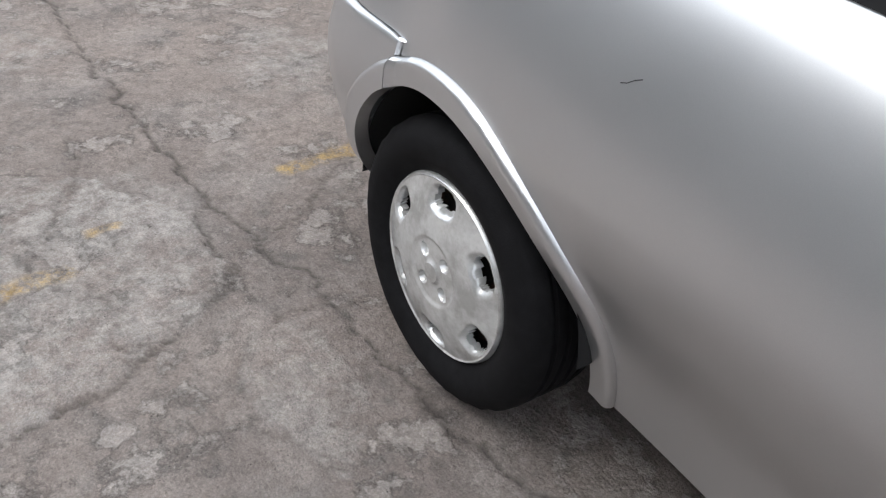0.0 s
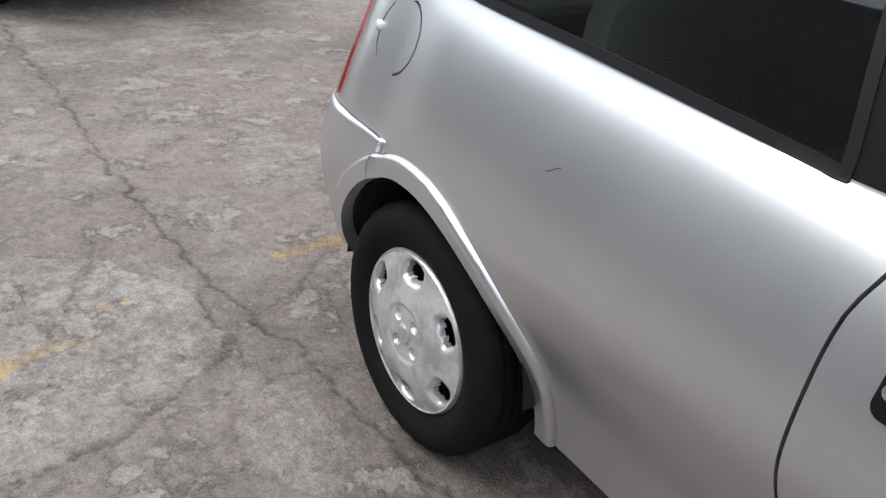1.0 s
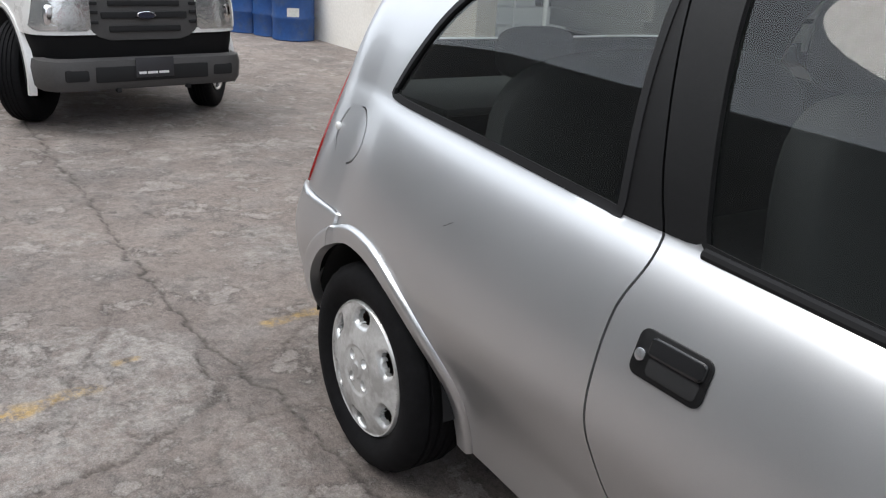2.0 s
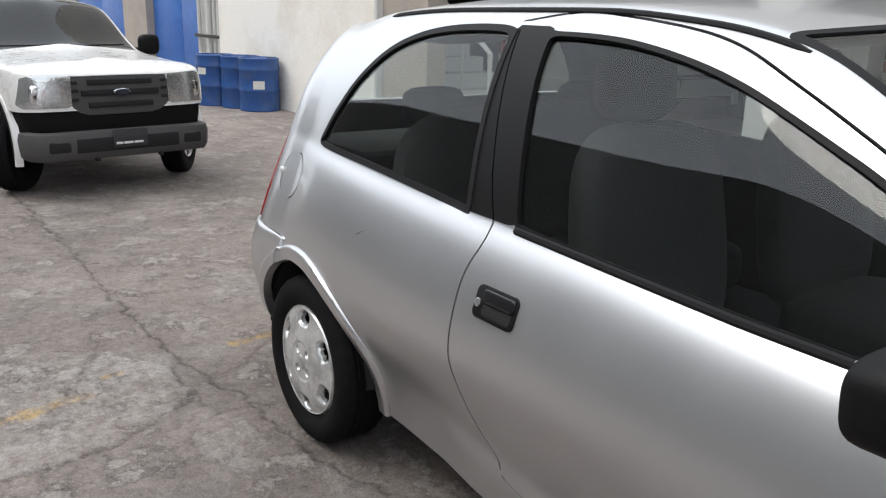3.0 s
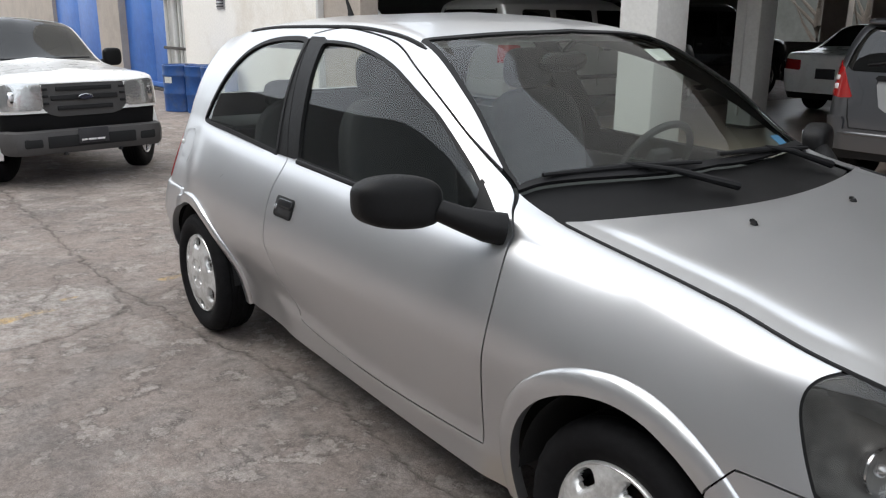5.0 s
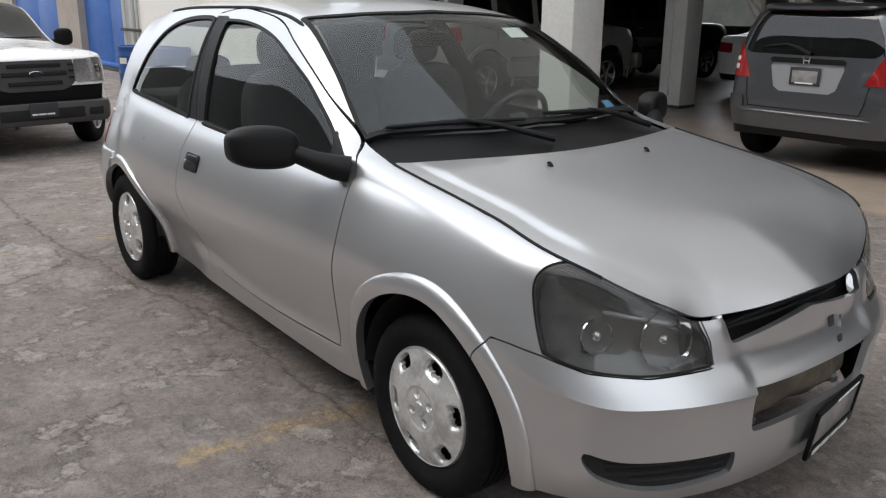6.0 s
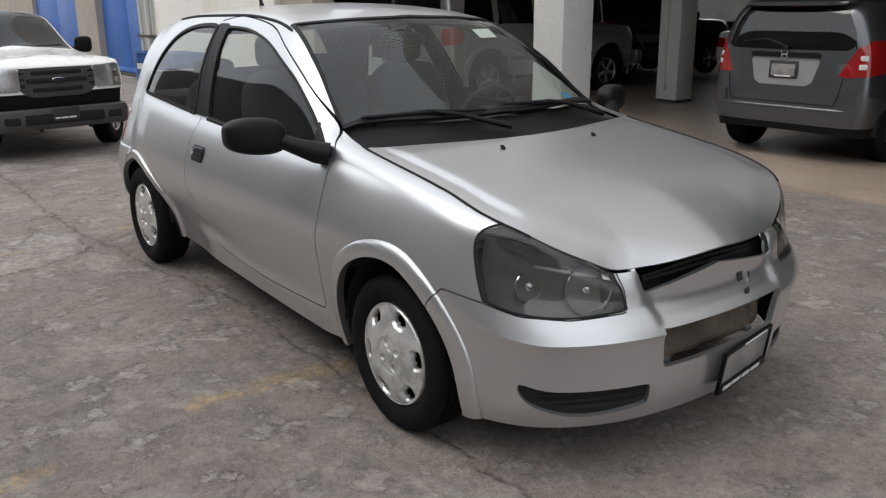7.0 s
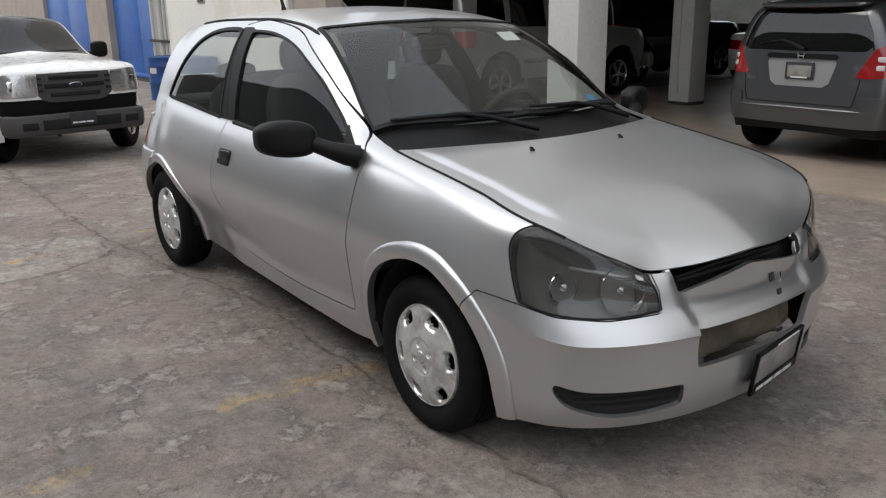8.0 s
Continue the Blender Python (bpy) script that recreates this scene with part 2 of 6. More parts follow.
# ---- car bodies: lofted skins, cut into panels along region lines ----
class Skin:
    """Half of a car's skin (its right side, y < 0), lofted through levels from sill to centre line. Stations run along x between
    the poles xr and xf; past them the skin turns round each pole, to the tail and to the nose."""

    def __init__(self, xr, xf, ar, af, ref, pr, pf, levels, spans, ns, nf, nr, shape=None, fair=8):
        self.xr, self.xf = xr, xf
        s = np.concatenate([xr - 1 + np.arange(nr) / nr, np.linspace(xr, xf, ns), xf + np.arange(1, nf + 1) / nf])
        W, Z = np.array([w(s) for w, z in levels]), np.array([z(s) for w, z in levels])
        k = len(levels)
        us = np.concatenate([[i + j / n for j in range(n)] for i, n in enumerate(spans)] + [[k - 1]])
        idx = list(range(k))
        w = np.zeros((len(s), len(us)))
        z = np.zeros_like(w)
        for i in range(len(s)):
            # even steps along the section, so that levels far apart do not bunch
            w[i] = pch(*zip(idx, W[:, i]))(us)
            z[i] = pch(*zip(idx, Z[:, i]))(us)
        # fair the sections along both ways, so that reflections run smoothly
        for _ in range(fair):
            w[:, 1:-1] = .25 * w[:, :-2] + .5 * w[:, 1:-1] + .25 * w[:, 2:]
            z[:, 1:-1] = .25 * z[:, :-2] + .5 * z[:, 1:-1] + .25 * z[:, 2:]
        for _ in range(fair // 2):
            w[1:-1] = .25 * w[:-2] + .5 * w[1:-1] + .25 * w[2:]
            z[1:-1] = .25 * z[:-2] + .5 * z[1:-1] + .25 * z[2:]
        w[:, -1] = 0
        t = np.where(s > xf, s - xf, np.where(s < xr, xr - s, 0))
        th = (1 - t) * math.pi / 2
        p = np.where(s > xf, pf, pr)
        a = np.where(s > xf, af, -ar) / ref
        cx, cy = np.cos(th).clip(0) ** (2 / p), np.sin(th).clip(0) ** (2 / p)
        x0 = np.clip(s, xr, xf)
        x = x0[:, None] + np.where(t[:, None] > 0, a[:, None] * cx[:, None] * w, 0)
        y = -w * cy[:, None]
        P = np.stack([x, y, z], -1)
        if shape:
            P = shape(P, np.repeat(s[:, None], len(us), 1), np.repeat(us[None], len(s), 0))
        bm = bmesh.new()
        lu, ls = bm.verts.layers.float.new("u"), bm.verts.layers.float.new("s")
        V = [[bm.verts.new(P[i, j]) for j in range(len(us))] for i in range(len(s))]
        for i in range(len(s)):
            for j in range(len(us)):
                V[i][j][lu], V[i][j][ls] = us[j], s[i]
        for i in range(len(s) - 1):
            for j in range(len(us) - 1):
                bm.faces.new((V[i][j], V[i][j + 1], V[i + 1][j + 1], V[i + 1][j]))
        bmesh.ops.remove_doubles(bm, verts=bm.verts, dist=1e-5)
        self.bm, self.lu, self.ls = bm, lu, ls
        self.read()

    def read(self):
        v = self.bm.verts
        self.P = np.array([q.co[:] for q in v])
        self.U = np.array([q[self.lu] for q in v])
        self.S = np.array([q[self.ls] for q in v])

    def cut(self, f):
        """Splits the faces along f = 0."""
        bm, lu, ls = self.bm, self.lu, self.ls
        val = f(self.P, self.U, self.S)
        val[np.abs(val) < 2e-4] = 0
        bm.verts.index_update()
        on = {v for v in bm.verts if val[v.index] == 0}
        todo = [e for e in bm.edges if val[e.verts[0].index] * val[e.verts[1].index] < 0]
        touched = set()
        for v in on:
            touched.update(v.link_faces)
        for e in todo:
            a, b = e.verts
            fa, fb = val[a.index], val[b.index]
            t = fa / (fa - fb)
            u, s = a[lu] + t * (b[lu] - a[lu]), a[ls] + t * (b[ls] - a[ls])
            touched.update(e.link_faces)
            _, w = bmesh.utils.edge_split(e, a, t)
            w[lu], w[ls] = u, s
            on.add(w)
        for face in touched:
            if not face.is_valid:
                continue
            ring = list(face.verts)
            n = len(ring)
            side_of = [0 if v in on else (1 if val[v.index] > 0 else -1) for v in ring]
            if 1 not in side_of or -1 not in side_of:
                continue
            c = [i for i in range(n) if side_of[i] == 0]
            for i, j in ((i, j) for i in c for j in c if i + 1 < j and not (i == 0 and j == n - 1)):
                one, two = set(side_of[i + 1:j]) - {0}, set(side_of[j + 1:] + side_of[:i]) - {0}
                if len(one) == 1 and len(two) == 1 and one != two:
                    bmesh.utils.face_split(face, ring[i], ring[j])
                    break
        bm.verts.index_update()
        self.read()

    def done(self):
        self.bm.normal_update()
        self.N = np.array([v.normal[:] for v in self.bm.verts])
        flip = np.sum(self.N * (self.P - [0.5 * (self.xr + self.xf), 0, 0.6]))
        if flip < 0:
            self.N = -self.N
        # on the centre line the normal lies in the plane of symmetry
        mid = np.abs(self.P[:, 1]) < 1e-5
        self.N[mid, 1] = 0
        self.N /= np.maximum(1e-9, np.linalg.norm(self.N, axis=1))[:, None]
        self.F = [[v.index for v in f.verts] for f in self.bm.faces]
        self.rev = flip < 0
        self.C = np.array([self.P[f].mean(0) for f in self.F])
        self.CU = np.array([self.U[f].mean() for f in self.F])
        self.CS = np.array([self.S[f].mean() for f in self.F])

    def panel(self, name, mask, mat, parent, side="right", depth=0.012, lift=0.0, label="", rim=True):
        """The faces in mask as a panel with thickness. side: right, left, or both as one piece."""
        ids = np.nonzero(mask)[0]
        if not len(ids):
            return None
        verts, faces = [], []
        up = lift(self.P) if callable(lift) else np.full(len(self.P), lift)
        for sign in {"right": (1,), "left": (-1,), "both": (1, -1)}[side]:
            used, loc = {}, []
            for i in ids:
                f = self.F[i]
                for q in f:
                    if q not in used:
                        used[q] = len(verts)
                        p = self.P[q] + up[q] * self.N[q]
                        verts.append((p[0], p[1] * sign, p[2]))
                g = [used[q] for q in f]
                g = g[::-1] if (sign < 0) != self.rev else g
                faces.append(g)
                loc.append((f, g))
            if rim and depth:
                count = {}
                for f, g in loc:
                    for a, b in zip(g, g[1:] + g[:1]):
                        count[(a, b)] = 1
                back = {v: k for k, v in used.items()}
                inner = {}
                for (a, b) in list(count):
                    if (b, a) in count:
                        continue
                    if side == "both" and abs(verts[a][1]) < 1e-4 and abs(verts[b][1]) < 1e-4:
                        continue
                    for q in (a, b):
                        if q not in inner:
                            inner[q] = len(verts)
                            p = self.P[back[q]] + (up[back[q]] - depth) * self.N[back[q]]
                            verts.append((p[0], p[1] * sign, p[2]))
                    faces.append([b, a, inner[a], inner[b]])
        b = bmesh.new()
        vs = [b.verts.new(v) for v in verts]
        for f in faces:
            try:
                b.faces.new([vs[q] for q in f])
            except ValueError:
                pass
        if side == "both":
            bmesh.ops.remove_doubles(b, verts=[v for v in b.verts if abs(v.co.y) < 1e-4], dist=2e-4)
        return part(name, b, mat, parent, label)


def smoothstep(a, b, x):
    t = np.clip((x - a) / (b - a), 0, 1)
    return t * t * (3 - 2 * t)


# ---- the place: ground, slab, buildings ----
def line_distance(x, y, line):
    d = np.full(x.shape, 9.0)
    for (ax, ay), (bx, by) in zip(line, line[1:]):
        ex, ey = bx - ax, by - ay
        t = np.clip(((x - ax) * ex + (y - ay) * ey) / max(1e-9, ex * ex + ey * ey), 0, 1)
        d = np.minimum(d, np.hypot(x - ax - t * ex, y - ay - t * ey))
    return d


def ground_material():
    """Worn concrete: stains, grain, pits; dirt in the cracks, pale scaled patches and remnants of yellow paint lie in the mesh's own attributes."""
    m = bpy.data.materials.new("courtyard_concrete")
    m.use_nodes = True
    n, l = m.node_tree.nodes, m.node_tree.links
    b = n["Principled BSDF"]
    co = n.new("ShaderNodeTexCoord").outputs["Object"]

    def tex(scale, detail=6.0, rough=0.65):
        t = n.new("ShaderNodeTexNoise")
        t.inputs["Scale"].default_value, t.inputs["Detail"].default_value, t.inputs["Roughness"].default_value = scale, detail, rough
        l.new(co, t.inputs["Vector"])
        return t.outputs["Fac"]

    def ramp(fac, lo, hi, a=0.0, c=1.0):
        r = n.new("ShaderNodeMapRange")
        for k, q in enumerate((lo, hi, a, c)):
            r.inputs[k + 1].default_value = q
        l.new(fac, r.inputs[0])
        return r.outputs[0]

    def mix(fac, a, c, mode="MIX"):
        x = n.new("ShaderNodeMix")
        x.data_type, x.blend_type = "RGBA", mode
        if isinstance(fac, float):
            x.inputs[0].default_value = fac
        else:
            l.new(fac, x.inputs[0])
        for k, q in ((6, a), (7, c)):
            if isinstance(q, tuple):
                x.inputs[k].default_value = (*q, 1)
            else:
                l.new(q, x.inputs[k])
        return x.outputs[2]

    def times(a, c):
        q = n.new("ShaderNodeMath")
        q.operation = "MULTIPLY"
        l.new(a, q.inputs[0])
        l.new(c, q.inputs[1])
        return q.outputs[0]

    def attr(name):
        a = n.new("ShaderNodeAttribute")
        a.attribute_name = name
        return a.outputs["Fac"]
    col = mix(ramp(tex(0.7), .40, .62), (0.285, 0.240, 0.215), (0.200, 0.170, 0.155))
    col = mix(ramp(tex(3.1), .47, .68, 0.0, .8), col, (0.335, 0.297, 0.274))
    col = mix(ramp(tex(1.6, 9.0, .7), .52, .60, 0.0, .55), col, (0.165, 0.150, 0.143))
    col = mix(ramp(tex(7.5, 8.0, .7), .54, .66, 0.0, .7), col, (0.160, 0.145, 0.135))
    flakes = ramp(tex(4.3, 12.0, .72), .555, .585)
    col = mix(times(flakes, ramp(tex(30.0, 8.0, .8), .32, .55, .2, .62)), col, (0.40, 0.362, 0.336))
    # dark broken rims of the scaled patches
    for scale, lo, amount in ((4.3, .555, .60), (9.5, .565, .45)):
        q = tex(scale, 12.0, .72)
        rim = times(ramp(q, lo - .022, lo - .002), ramp(q, lo, lo + .020, 1.0, 0.0))
        col = mix(times(rim, ramp(tex(2.3), .40, .58, .10, amount)), col, (0.115, 0.100, 0.092))
    chips = ramp(tex(6.1, 12.0, .74), .600, .622)
    col = mix(times(chips, ramp(tex(1.3), .45, .60)), col, (0.150, 0.132, 0.122))
    col = mix(times(attr("pale"), ramp(tex(13.0, 9.0, .8), .42, .60)), col, (0.40, 0.37, 0.345))
    col = mix(times(attr("paint"), ramp(tex(26.0, 9.0, .8), .42, .56)), col, (0.50, 0.33, 0.12))
    col = mix(1.0, col, ramp(tex(38.0, 9.0, .85), .36, .64, .78, 1.56), "MULTIPLY")
    col = mix(1.0, col, ramp(tex(210.0, 4.0, .7), .30, .70, .76, 1.24), "MULTIPLY")
    v = n.new("ShaderNodeTexVoronoi")
    v.inputs["Scale"].default_value = 75.0
    l.new(co, v.inputs["Vector"])
    pits = ramp(v.outputs["Distance"], .06, .16, 1.0, 0.0)
    pits = times(pits, ramp(tex(9.0), .50, .60))
    col = mix(pits, col, (0.07, 0.06, 0.055))
    col = mix(times(attr("dirt"), ramp(tex(40.0), .25, .55, .55, 1.0)), col, (0.082, 0.070, 0.062))
    l.new(col, b.inputs["Base Color"])
    b.inputs["Roughness"].default_value = 0.82
    b.inputs["Specular IOR Level"].default_value = 0.35
    h = n.new("ShaderNodeMath")
    h.operation = "ADD"
    l.new(ramp(tex(22.0, 8.0, .75), .3, .7, 0.0, 1.0), h.inputs[0])
    l.new(ramp(tex(150.0, 5.0, .75), .3, .7, 0.0, .45), h.inputs[1])
    h2 = n.new("ShaderNodeMath")
    h2.operation = "MULTIPLY_ADD"
    l.new(flakes, h2.inputs[0])
    h2.inputs[1].default_value = .6
    l.new(h.outputs[0], h2.inputs[2])
    k = n.new("ShaderNodeBump")
    k.inputs["Strength"].default_value, k.inputs["Distance"].default_value = 1.0, 0.008
    l.new(h2.outputs[0], k.inputs["Height"])
    l.new(k.outputs[0], b.inputs["Normal"])
    return m


CONCRETE = ground_material()
SLAB = material("smooth_slab", (0.34, 0.275, 0.222), 0.33, second=(0.27, 0.216, 0.172), second_scale=0.9, grain=0.10, grain_scale=12)
CREAM = material("cream_wall", (0.86, 0.835, 0.78), 0.85, second=(0.74, 0.69, 0.61), second_scale=0.9, patchy=0.58, grain=0.06, grain_scale=30, bump=0.3, bump_scale=60)
TAN_WALL = material("tan_wall", (0.42, 0.37, 0.32), 0.85, second=(0.36, 0.32, 0.28), second_scale=1.4, grain=0.06, grain_scale=30)
WHITE_WALL = material("white_paint_wall", (0.58, 0.58, 0.56), 0.8, second=(0.54, 0.54, 0.52), second_scale=2.2, patchy=0.54, grain=0.06, grain_scale=30, bump=0.3, bump_scale=70)
BLUE_DOOR = material("blue_metal", (0.022, 0.125, 0.46), 0.45, grain=0.1, grain_scale=8, second=(0.035, 0.16, 0.52), second_scale=1.5)
DRUM_BLUE = material("drum_blue", (0.016, 0.070, 0.235), 0.42, second=(0.06, 0.09, 0.17), second_scale=4, patchy=0.6, grain=0.12, grain_scale=20)
GREY_WALL = material("grey_wall", (0.16, 0.16, 0.157), 0.9, second=(0.13, 0.13, 0.127), second_scale=0.7, grain=0.1, grain_scale=20)
UPPER_WALL = material("upper_wall", (0.55, 0.54, 0.52), 0.9, second=(0.47, 0.46, 0.44), second_scale=0.7, grain=0.1, grain_scale=20)
# Darkened wall colour: the gloom deep in the parking is painted in.
SHADE_WALL = material("dark_wall", (0.10, 0.098, 0.094), 0.9, second=(0.08, 0.08, 0.078), second_scale=0.7, grain=0.1, grain_scale=20)
# Darkened well below pale grey; the yard's dimness sits in this colour.
YARD_WALL = material("pale_far_wall", (0.085, 0.09, 0.084), 0.9, second=(0.05, 0.055, 0.048), second_scale=0.5, grain=0.1, grain_scale=6)
# Soffit colour is dark to carry the shade under the roof.
SHADE_ROOF = material("carport_soffit", (0.10, 0.098, 0.095), 0.9, grain=0.1, grain_scale=6)
GRIME = material("dark_grime", (0.06, 0.055, 0.05), 0.9, grain=0.3, grain_scale=20)
BARK = material("grey_bark", (0.11, 0.095, 0.08), 0.9, grain=0.3, grain_scale=30, bump=0.8, bump_scale=40)
PAPER = material("paper_label", (0.62, 0.62, 0.58), 0.8, grain=0.15, grain_scale=60)


def box_thing(name, lo, hi, mat, label="", category="", kind="structure", bevel=0.0, parent=None):
    size = [b - a for a, b in zip(lo, hi)]
    ob = part(name, bm_box(size, [(a + b) / 2 for a, b in zip(lo, hi)], bevel), mat, parent, "", bevel > 0)
    return tagged(ob, label, category, "", kind) if not parent else ob


def courtyard():
    """One sheet of ground, fine where the camera passes close, with cracks worn into it."""
    def lines(spans):
        out = []
        for a, b, step in spans:
            out += list(np.arange(a, b - 1e-6, step))
        return np.array(out + [spans[-1][1]])
    xs = lines(((-60, -20, 4.0), (-20, -6, .5), (-6, -2.2, .04), (-2.2, .5, .010), (.5, 3.2, .03), (3.2, 6, .08), (6, 20, 1.0), (20, 60, 5.0)))
    ys = lines(((-60, -8, 4.0), (-8, -2.6, .3), (-2.6, -1.7, .03), (-1.7, -.35, .010), (-.35, 1.0, .05), (1.0, 4.0, .10), (4.0, 60, 4.0)))
    X, Y = np.meshgrid(xs, ys, indexing="ij")
    x, y = X.ravel(), Y.ravel()
    near = (x > -6.5) & (x < 5) & (y > -3.2) & (y < 3)
    z = np.full(x.shape, .012)
    dirt, pale, paint = np.zeros_like(x), np.zeros_like(x), np.zeros_like(x)
    q = np.nonzero(near)[0]
    nx, ny = x[q], y[q]
    wob = np.array([noise.fractal(Vector((a * 9, b * 9, 1.3)), .8, 2.0, 5) for a, b in zip(nx, ny)])
    wob2 = np.array([noise.fractal(Vector((a * 9, b * 9, 7.9)), .8, 2.0, 5) for a, b in zip(nx, ny)])
    big = np.array([noise.fractal(Vector((a * 1.7, b * 1.7, 4.1)), .9, 2.0, 5) for a, b in zip(nx, ny)])
    wx, wy = nx + .030 * wob, ny + .030 * wob2
    main = [(-6.2, -1.05), (-4.4, -1.0), (-3.9, -.99), (-3.3, -1.0), (-2.87, -.965), (-2.27, -.97), (-1.92, -.985), (-1.68, -.98), (-1.37, -.97), (-1.05, -.955), (-.81, -.97), (-.60, -.905), (-.43, -.87), (-.28, -.86), (-.15, -.85), (.1, -.83), (.95, -.67), (1.65, -.71), (2.64, -.72), (3.2, -.70)]
    cracks = [(main, .0062, .9),
              ([(-.61, -.88), (-.65, -.80), (-.71, -.71), (-.88, -.50), (-1.1, -.2)], .004, .7),
              ([(-.54, -.99), (-.47, -1.02), (-.42, -1.12), (-.36, -1.21), (-.31, -1.30), (-.27, -1.40), (-.25, -1.50)], .005, .75),
              ([(-.60, -1.47), (-.73, -1.38), (-.87, -1.31), (-1.08, -1.21), (-1.3, -1.18)], .005, .6),
              ([(-.82, -.97), (-.72, -1.01), (-.56, -.99)], .006, .8),
              ([(-.30, -.89), (-.33, -.95), (-.31, -1.05), (-.20, -1.12), (-.09, -1.14), (.10, -1.06)], .004, .5),
              ([(-.24, -.86), (-.08, -.89), (0, -1.02), (-.01, -1.10)], .004, .5),
              ([(-3.9, -1.19), (-3.7, -1.09), (-3.5, -1.0)], .005, .8), ([(.55, -.74), (1.18, -.88), (1.80, -.90)], .005, .45),
              ([(-.31, -1.30), (-.50, -1.25), (-.62, -1.36)], .004, .5), ([(2.6, -.9), (2.84, -1.3), (2.7, -1.8)], .004, .4), ([(.3, -1.5), (.62, -1.45), (.9, -1.8)], .004, .4)]
    dz = .0035 * big + .0016 * wob
    dd = np.zeros_like(nx)
    for line, w, s in cracks:
        d = line_distance(wx, wy, line)
        ww = w * (1 + .7 * np.abs(wob2))
        dz -= .007 * s * np.exp(-(d / ww) ** 2)
        dd = np.maximum(dd, s * np.exp(-(d / (1.05 * ww)) ** 2))
        dd = np.maximum(dd, .16 * s * np.exp(-(d / (6 * ww)) ** 2))
    # a scaled-off layer on one side of the cracks
    flake = inside(np.array([(-1.35, -1.75), (-1.1, -1.20), (-.80, -1.0), (-.54, -1.0), (-.40, -1.12), (-.24, -1.5), (-.22, -1.8)]))(np.stack([wx, wy], 1))
    flake2 = inside(np.array([(-.30, -.92), (-.33, -1.05), (-.15, -1.14), (.12, -1.07), (.05, -.93)]))(np.stack([wx, wy], 1))
    step = np.maximum((1 - smoothstep(-.004, .004, flake)) * smoothstep(-1.30, -.90, wx + .35 * big), .7 * (1 - smoothstep(-.004, .004, flake2)))
    dz += .006 * step
    edge = np.exp(-(flake / .006) ** 2) * .55
    dd = np.maximum(dd, edge * (wob > -.1))
    pale[q] = np.clip(step * .75 + .55 * smoothstep(.25, .7, big), 0, 1)
    dirt[q] = np.clip(dd, 0, 1)
    z[q] += dz * smoothstep(-6.5, -6, nx) * (1 - smoothstep(4.5, 5, nx)) * smoothstep(-3.2, -2.8, ny)
    for line, w in (([(-.93, -.47), (-.90, -.58), (-.885, -.70)], .045), ([(-.68, -1.33), (-.67, -1.42), (-.64, -1.60)], .040), ([(-.80, -1.25), (-.81, -1.18)], .02),
                    ([(1.92, -.64), (1.90, -.95), (1.90, -1.27)], .055), ([(2.04, -1.82), (2.06, -2.05)], .05), ([(2.10, -2.4), (2.15, -2.6)], .05)):
        d = line_distance(wx, wy, line)
        paint[q] = np.maximum(paint[q], 1 - smoothstep(w * .5, w * 1.1, d + .012 * wob2))
    # paint survives in places only
    paint[q] *= np.clip(.75 + .6 * wob2, 0, 1) * np.where(nx > 1.5, .6, .9)
    nyy = len(ys)
    i, j = np.meshgrid(np.arange(len(xs) - 1), np.arange(nyy - 1), indexing="ij")
    a = (i * nyy + j).ravel()
    f = np.stack([a, a + nyy, a + nyy + 1, a + 1], 1)
    me = bpy.data.meshes.new("ground")
    me.vertices.add(len(x))
    me.vertices.foreach_set("co", np.stack([x, y, z], 1).ravel())
    me.loops.add(f.size)
    me.loops.foreach_set("vertex_index", f.ravel().astype(np.int32))
    me.polygons.add(len(f))
    me.polygons.foreach_set("loop_start", np.arange(0, f.size, 4, dtype=np.int32))
    me.update(calc_edges=True)
    me.validate()
    for nm, val in (("dirt", dirt), ("pale", pale), ("paint", paint)):
        at = me.attributes.new(nm, "FLOAT", "POINT")
        at.data.foreach_set("value", val.astype(np.float32))
    me.shade_smooth()
    me.materials.append(CONCRETE)
    return tagged(new("ground", me), "worn grey-brown concrete courtyard with cracks and faded yellow paint", "ground", "", "structure")


courtyard()
box_thing("floor", (-5.0, 3.76, -.2), (16, 17, 0.045), SLAB, "smooth tan concrete floor under the parking roof", "floor", bevel=0.012)
# facade with the blue doors
wall_y = 3.03
box_thing("wall_north", (-10.8, wall_y, 0), (-5.99, wall_y + .25, 8), CREAM, "stained cream rendered wall behind the blue drums", "wall")
box_thing("trim", (-5.99, wall_y - .02, 0), (-5.94, wall_y + .25, 8), WHITE_WALL, "white corner trim of the cream wall", "trim")
box_thing("wall_pilaster", (-5.94, wall_y + .06, 0), (-5.05, wall_y + .3, 8), TAN_WALL, "tan plastered pilaster at the wall's end", "wall")
box_thing("wall_west", (-12.0, wall_y + .12, 0), (-10.8, wall_y + .3, 8), WHITE_WALL, "dirty white wall strip with pipes beside the doors", "wall")
box_thing("wall_jamb", (-17.2, wall_y + .25, 0), (-15.5, wall_y + .5, 8), TAN_WALL, "grey door jamb between blue doors", "wall")
box_thing("wall_lintel", (-30, wall_y + .45, 3.2), (-12.0, wall_y + .7, 8), CREAM, "cream wall over the blue doors", "wall")
